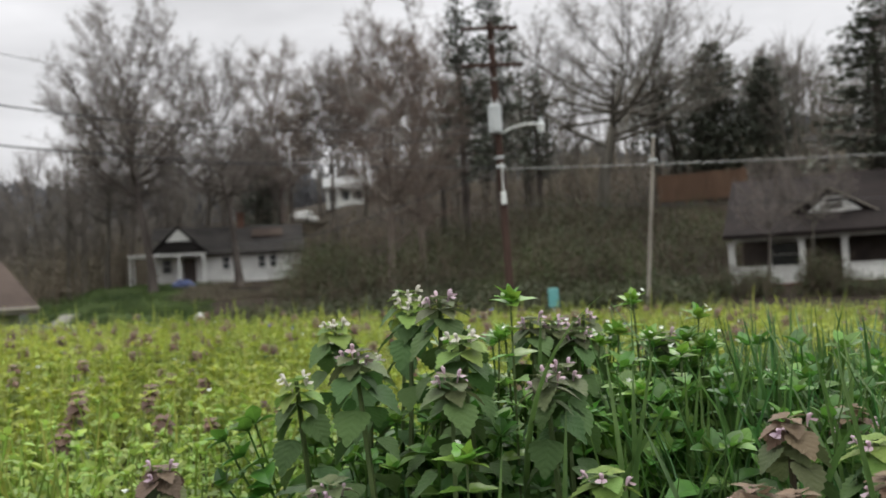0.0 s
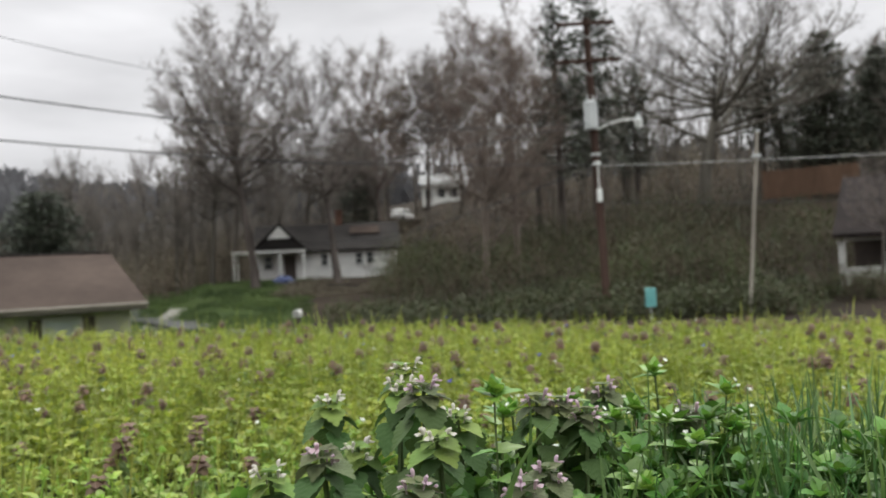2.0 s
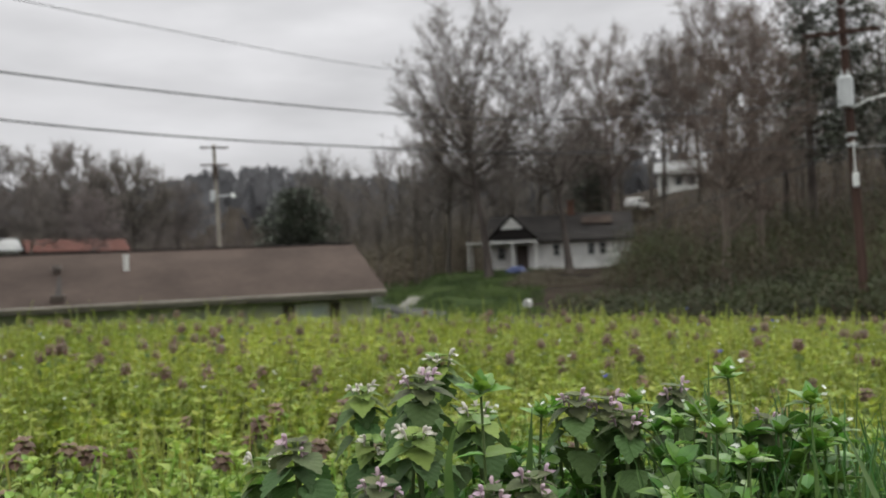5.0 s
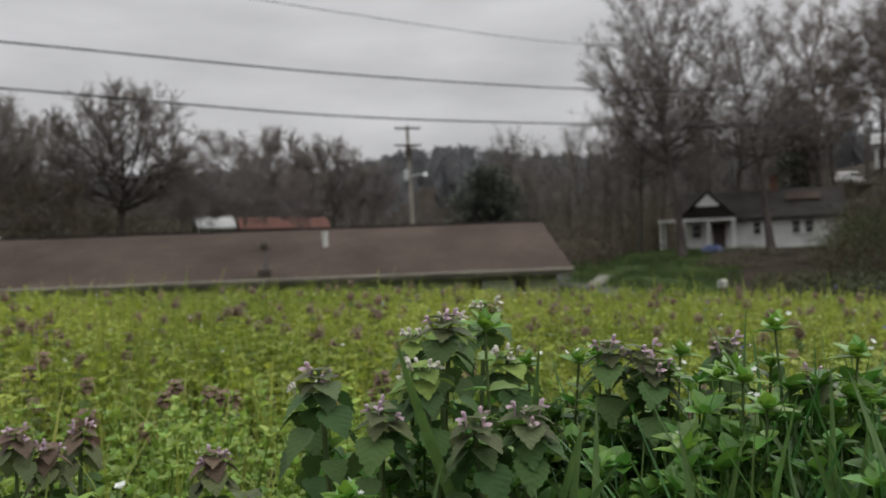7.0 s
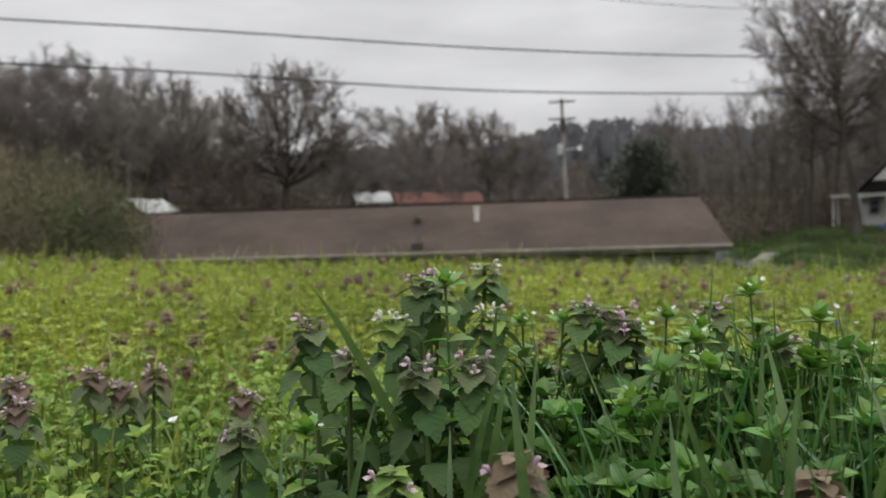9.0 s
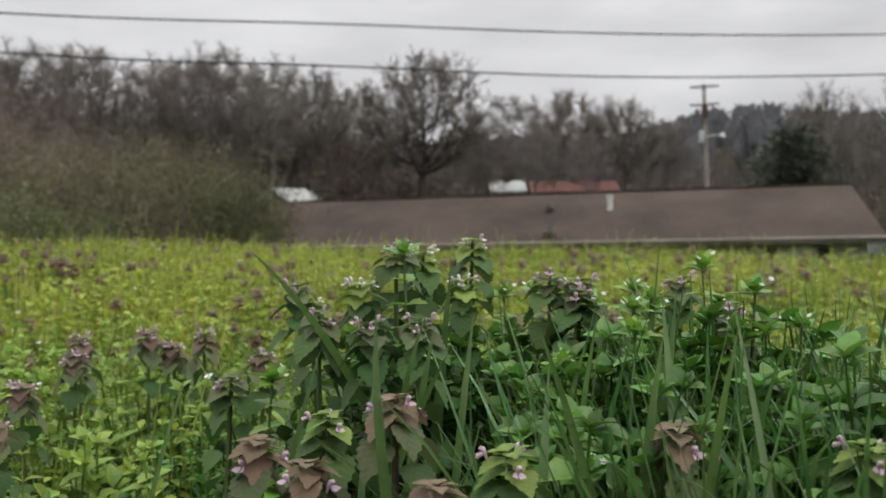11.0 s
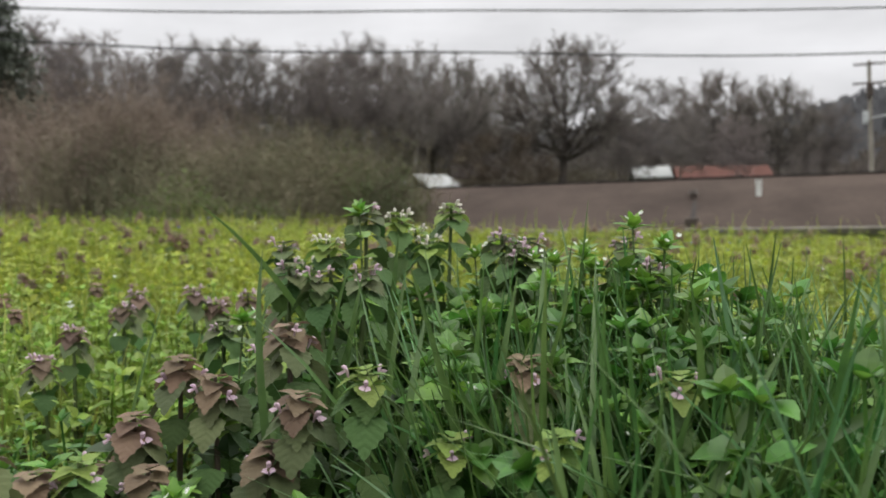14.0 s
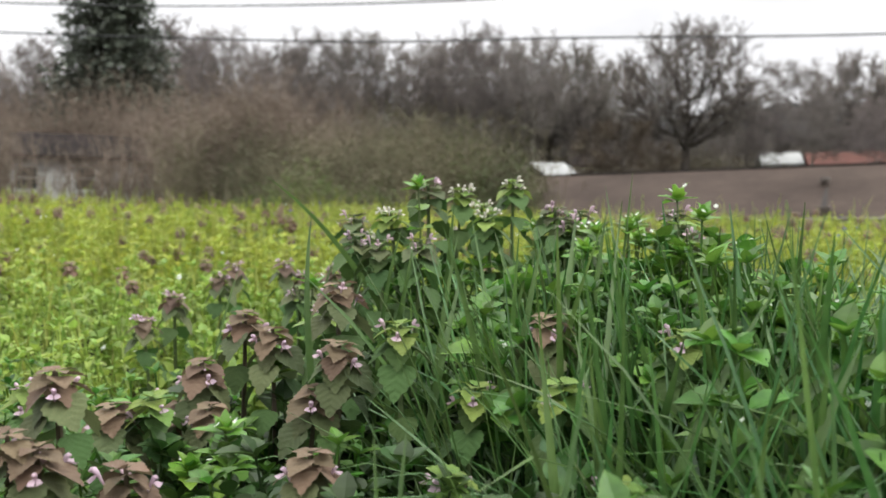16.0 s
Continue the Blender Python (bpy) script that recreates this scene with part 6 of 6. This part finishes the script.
def nettle(seed, height, top, bloom, count, label):
    """A dead nettle: square stem, crossed pairs of drooping toothed leaves crowded at the top, flowers in their axils."""
    rng = random.Random(seed)
    ob = thing("dead_nettle", label, "plant", group="dead nettles of the clump")
    sway = Vector((rng.uniform(-.06, .06), rng.uniform(-.06, .06), 1))
    v, f = tubes([([sway * height * k + Vector((0, 0, -.015 if k == 0 else 0)) for k in (0, .35, .7, 1)], [.0022, .002, .0017, .0012])], 4)
    mesh_object("stem", v, f, STEM_DARK if top == "brown" else STEM, ob)
    turn = rng.uniform(0, 3.14)
    z = height
    sizes = (.008, .0115, .0145, .017, .0185, .0178, .016, .0145, .0135)
    falls = (.4, -.02, -.3, -.54, -.7, -.76, -.68, -.55, -.45)
    if top in ("brown", "mauve"):
        falls = (.25, -.2, -.5, -.68, -.8, -.85, -.75, -.6, -.5)
    gaps = (.0025, .004, .0058, .0078, .0105, .016, .022, .026, .026)
    for i in range(9):
        if z < .025:
            break
        p = sway * z
        look_of = top if i < 3 else ("green" if top not in ("brown", "mauve") or i > 4 else "dusk")
        for s in (0, 1):
            a = turn + i * 1.571 + s * 3.1416 + rng.uniform(-.18, .18)
            d = Vector((math.cos(a), math.sin(a), falls[i] + rng.uniform(-.15, .15)))
            piece("leaf", LEAF[look_of], ob, p + Vector((math.cos(a), math.sin(a), 0)) * .0018 * (1 + i * .7), d, sizes[i] * rng.uniform(.9, 1.15), rng.uniform(-.25, .25))
            if i < 4:
                a2 = a + 1.571
                d2 = Vector((math.cos(a2), math.sin(a2), falls[i] + rng.uniform(-.1, .2)))
                piece("leaf", LEAF[look_of], ob, p + Vector((math.cos(a2), math.sin(a2), 0)) * .002, d2, sizes[i] * rng.uniform(.8, 1.05), rng.uniform(-.3, .3))
        z -= gaps[i]
    for i in range(count):
        a = turn + i * 6.283 / count + rng.uniform(-.4, .4)
        high = top in ("dusk", "mauve") or bloom == "pale"
        k = rng.choice((.002, .005, .008)) if high else rng.choice((.005, .009, .013))
        p = sway * (height - k) + Vector((math.cos(a), math.sin(a), 0)) * (.006 if high else .0085)
        piece("flower", FLOWER[bloom], ob, p, (math.cos(a), math.sin(a), rng.uniform(0, .35) if high else rng.uniform(-.1, .2)), rng.uniform(.0058, .0074), rng.uniform(-.3, .3), bloom + " two-lipped flower")
    low = z
    while low > .03 and height > .1:
        for s in (0, 1):
            a = turn + low * 60 + s * 3.1416
            piece("leaf", LEAF["green"], ob, sway * low + Vector((math.cos(a), math.sin(a), 0)) * .008, (math.cos(a), math.sin(a), -.4), rng.uniform(.014, .019), rng.uniform(-.2, .2))
        low -= .032
    return ob


def chickweed(seed, height, crown, blooms, label):
    """A chickweed shoot: thin stem, pairs of pointed oval leaves, a leafy tip with tiny white flowers."""
    rng = random.Random(seed)
    ob = thing("chickweed", label, "plant", group="chickweed of the clump")
    sway = Vector((rng.uniform(-.12, .12), rng.uniform(-.12, .12), 1))
    v, f = tubes([([sway * height * k + Vector((0, 0, -.012 if k == 0 else 0)) for k in (0, .35, .7, 1)], [.0012, .0011, .0009, .0007])], 4)
    mesh_object("stem", v, f, STEM, ob)
    tiers = max(4, int(height / .019))
    for i in range(tiers):
        k = .3 + .68 * i / tiers
        for s in (0, 1):
            a = i * 1.571 + s * 3.1416 + rng.uniform(-.3, .3)
            piece("leaf", CHICK_LEAF, ob, sway * height * k, (math.cos(a), math.sin(a), rng.uniform(-.1, .55)), rng.uniform(.014, .02) * (1.1 - .3 * k), rng.uniform(-.3, .3))
    for i in range(crown):
        a = i * 2.4
        r = (i + 1) / crown
        piece("leaf", CHICK_LEAF, ob, sway * height + Vector((0, 0, -.004 * r)), (math.cos(a) * r, math.sin(a) * r, .85 - .6 * r), (.008 + .009 * r) * rng.uniform(.85, 1.15), rng.uniform(-.3, .3))
    for i in range(blooms):
        a = rng.uniform(0, 6.283)
        p = sway * height + Vector((math.cos(a) * .008, math.sin(a) * .008, rng.uniform(.0, .006)))
        bm = bmesh.new()
        c = bm.verts.new((0, 0, 0))
        ring = []
        for j in range(20):
            r = (.0036, .0012, .0034, .0024)[j % 4] if j % 4 else .0026
            ring.append(bm.verts.new((math.cos(j * .314) * r, math.sin(j * .314) * r, .0012)))
        for j in range(20):
            bm.faces.new((c, ring[j], ring[(j + 1) % 20]))
        fl = part("flower", bm, WHITE_PETAL, ob, "tiny white star flower")
        fl.matrix_basis = Matrix.Translation(p) @ Euler((rng.uniform(-.8, .8), rng.uniform(-.8, .8), 0)).to_matrix().to_4x4() @ Matrix.Scale(.6, 4)
    return ob


PLANTS = {
    # plan place and height of the flowering tip
    "dusk": ((-.015, .489, .228), (-.010, .428, .189), (-.039, .440, .204), (.055, .437, .187), (.071, .564, .206), (.079, .544, .201), (.103, .632, .206),
             (.157, .618, .192), (.060, .443, .188), (-.076, .394, .146), (.058, .558, .209)),
    "pale": ((.015, .467, .207), (-.080, .589, .214), (-.078, .473, .188), (-.037, .507, .225), (-.044, .569, .232), (.02, .53, .205), (-.06, .53, .19)),
    "brown": ((.147, .372, .167), (.233, .465, .154), (.112, .325, .149), (.136, .342, .142), (.178, .364, .141), (.123, .303, .125), (.145, .304, .107),
              (.180, .343, .118), (.264, .333, .108), (.200, .240, .138), (.235, .222, .122), (.252, .240, .117), (.245, .267, .104), (.151, .258, .110), (.11, .285, .10)),
    "wine": ((-.332, .487, .143), (-.311, .459, .138), (-.279, .357, .142), (-.237, .312, .127), (-.319, .432, .152), (-.343, .379, .149), (-.182, .289, .113), (-.168, .468, .144)),
    "lime": ((.200, .395, .150), (.278, .494, .152), (.217, .420, .121), (.274, .447, .131), (.15, .277, .114), (.121, .214, .117), (.263, .391, .094), (.068, .384, .144), (.325, .449, .10)),
}
SHOOTS = ((.031, .475, .227), (.152, .613, .218), (.067, .622, .201), (.172, .636, .180), (.165, .604, .206), (.105, .583, .198), (-.007, .381, .156), (.20, .61, .185),
          (.23, .578, .156), (.209, .316, .106), (.124, .335, .118), (.269, .485, .118), (.276, .45, .10), (.02, .56, .20), (.05, .59, .20), (.13, .56, .195), (.09, .60, .19),
          (.22, .54, .14), (.30, .60, .145), (.35, .56, .12), (.25, .64, .155), (.00, .585, .195), (.19, .47, .13), (.12, .50, .165), (.33, .50, .115), (.05, .36, .115), (.18, .30, .085),
          (.14, .54, .185), (.17, .58, .185), (.08, .57, .195), (.26, .58, .15), (.29, .63, .155), (.33, .62, .145), (.21, .50, .13))


def clump():
    kinds = {
        "dusk": ("dusk", "pink", 4, "dead nettle with dusky grey-green leaves and pink flowers"),
        "pale": ("lime", "pale", 5, "dead nettle with pale green tips and whitish flowers"),
        "brown": ("brown", "pink", 3, "dead nettle with brown-red top leaves and pink flowers"),
        "wine": ("mauve", "pink", 4, "short wine-coloured dead nettle at the edge of the field"),
        "lime": ("lime", "pink", 3, "dead nettle with lime-green top leaves and few pink flowers"),
    }
    rng = random.Random(3)
    for key, spots in PLANTS.items():
        top, bloom, count, label = kinds[key]
        made = {}
        for x, y, z in spots:
            g = ground_z(x, y)
            h = z - g
            step = round(h / .03) * .03
            m = pose(x, y, g, rng.uniform(-4, 4), rng.uniform(-4, 4), rng.uniform(0, 360))
            if step not in made:
                made[step] = nettle(len(made) * 7 + len(key), step, top, bloom, count, label)
                ob = made[step]
                ob.matrix_basis = m
            else:
                ob = copy_thing(made[step], m)
            k = h / step
            ob.scale = (1, 1, k)
    made = {}
    for i, (x, y, z) in enumerate(SHOOTS):
        g = ground_z(x, y)
        h = z - g
        step = round(h / .04) * .04
        if i == 0:
            ob = chickweed(5, h, 10, 0, "bright green leafy shoot standing above the clump")
        elif step not in made:
            ob = made[step] = chickweed(i + 10, step, 9, 2, "bright green chickweed with tiny white flowers")
        else:
            ob = copy_thing(made[step], Matrix())
        ob.matrix_basis = pose(x, y, g, rng.uniform(-5, 5), rng.uniform(-5, 5), rng.uniform(0, 360)) @ Matrix.Diagonal((1, 1, 1 if i == 0 else h / step, 1))


clump()


def blade(label, foot, mid, tip, width):
    """One broad grass blade with a folded midrib, through three places."""
    a, b, c = Vector(foot), Vector(mid), Vector(tip)
    V, F, n = [], [], 14
    for i in range(n + 1):
        s = i / n
        p = a * (1 - s) ** 2 + (b * 2 - (a + c) / 2) * 2 * s * (1 - s) + c * s * s
        d = ((b * 2 - (a + c) / 2 - a) * (1 - s) + (c - b * 2 + (a + c) / 2) * s).normalized()
        side = d.cross(Vector((0.5, -0.8, 0.2))).normalized() * width * .5 * (1 - s ** 3) * (.8 + .4 * s)
        up = side.cross(d)
        V += [p - side + up * .3, p, p + side + up * .3]
    for i in range(n):
        for j in range(2):
            k = i * 3 + j
            F.append((k, k + 1, k + 4, k + 3))
    ob = mesh_object("grass_blade", V, F, BLADE, smooth=True)
    tagged(ob, label, "grass", group="long grass blades")


blade("broad grass blade leaning out over the field", (.05, .50, 0), (.03, .43, .15), (.058, .349, .232), .006)
blade("upright folded grass blade among brown nettles", (.19, .37, 0), (.172, .355, .12), (.157, .359, .208), .006)
blade("tall grass blade bending at its tip", (.33, .52, 0), (.35, .56, .13), (.30, .60, .19), .006)
blade("long arching grass blade at the clump's edge", (.30, .46, 0), (.34, .50, .12), (.40, .58, .165), .006)
blade("thin grass blade standing over the clump", (.12, .56, 0), (.125, .57, .12), (.13, .58, .235), .0035)
blade("broad dark grass blade among the nettles", (.04, .47, 0), (.043, .478, .11), (.05, .485, .217), .008)
blade("slim grass blade with a leaning tip", (.06, .42, 0), (.08, .42, .12), (.10, .43, .20), .0045)
blade("upright grass blade beside the dusky nettles", (0.089, 0.443, 0), (0.087, 0.458, 0.109), (0.084, 0.474, 0.195), 0.0055)
blade("broad short grass blade in the clump", (0.077, 0.416, 0), (0.084, 0.428, 0.108), (0.091, 0.441, 0.191), 0.0062)
blade("leaning grass blade in the clump", (0.016, 0.430, 0), (0.063, 0.431, 0.101), (0.113, 0.432, 0.178), 0.0058)
blade("broad grass blade slanting across the tuft", (0.246, 0.452, 0), (0.219, 0.476, 0.116), (0.188, 0.504, 0.208), 0.0062)
blade("straight grass blade in the tuft", (0.182, 0.478, 0), (0.189, 0.488, 0.107), (0.197, 0.499, 0.190), 0.0060)
blade("thin slanting grass blade at the tuft's edge", (0.302, 0.442, 0), (0.266, 0.473, 0.114), (0.223, 0.510, 0.205), 0.0040)
blade("broad grass blade behind the brown nettle", (0.211, 0.390, 0), (0.194, 0.414, 0.101), (0.174, 0.441, 0.179), 0.0060)
blade("slim grass blade above the tuft", (0.179, 0.506, 0), (0.179, 0.517, 0.117), (0.178, 0.530, 0.210), 0.0048)
blade("thin dry-tipped grass blade over the clump", (0.222, 0.532, 0), (0.167, 0.552, 0.125), (0.107, 0.573, 0.226), 0.0035)
blade("pale green young grass blade", (0.029, 0.366, 0), (0.037, 0.381, 0.101), (0.046, 0.398, 0.177), 0.0046)
blade("pale green young grass blade", (-0.012, 0.304, 0), (-0.002, 0.322, 0.098), (0.008, 0.341, 0.172), 0.0036)
blade("pale grass blade leaning through the clump", (0.125, 0.359, 0), (0.105, 0.382, 0.095), (0.083, 0.408, 0.167), 0.0048)
blade("broad grass blade in the tuft", (0.214, 0.439, 0), (0.215, 0.452, 0.109), (0.217, 0.467, 0.194), 0.0058)
blade("upright grass blade in the tuft", (0.118, 0.476, 0), (0.132, 0.485, 0.103), (0.147, 0.496, 0.182), 0.0050)
blade("long pale grass blade arching over the tuft", (0.324, 0.431, 0), (0.334, 0.464, 0.101), (0.346, 0.502, 0.177), 0.0052)
blade("broad grass blade among the nettles", (0.348, 0.410, 0), (0.332, 0.413, 0.089), (0.313, 0.415, 0.154), 0.0052)
blade("long grass blade leaning on the nettles", (0.218, 0.454, 0), (0.202, 0.441, 0.113), (0.181, 0.425, 0.201), 0.0050)
blade("long pale grass blade in the tuft", (0.381, 0.445, 0), (0.385, 0.471, 0.094), (0.390, 0.501, 0.164), 0.0050)
blade("young narrow grass blade", (0.400, 0.325, 0), (0.380, 0.329, 0.084), (0.359, 0.333, 0.143), 0.0026)
blade("young narrow grass blade", (0.397, 0.319, 0), (0.380, 0.331, 0.085), (0.361, 0.344, 0.145), 0.0026)
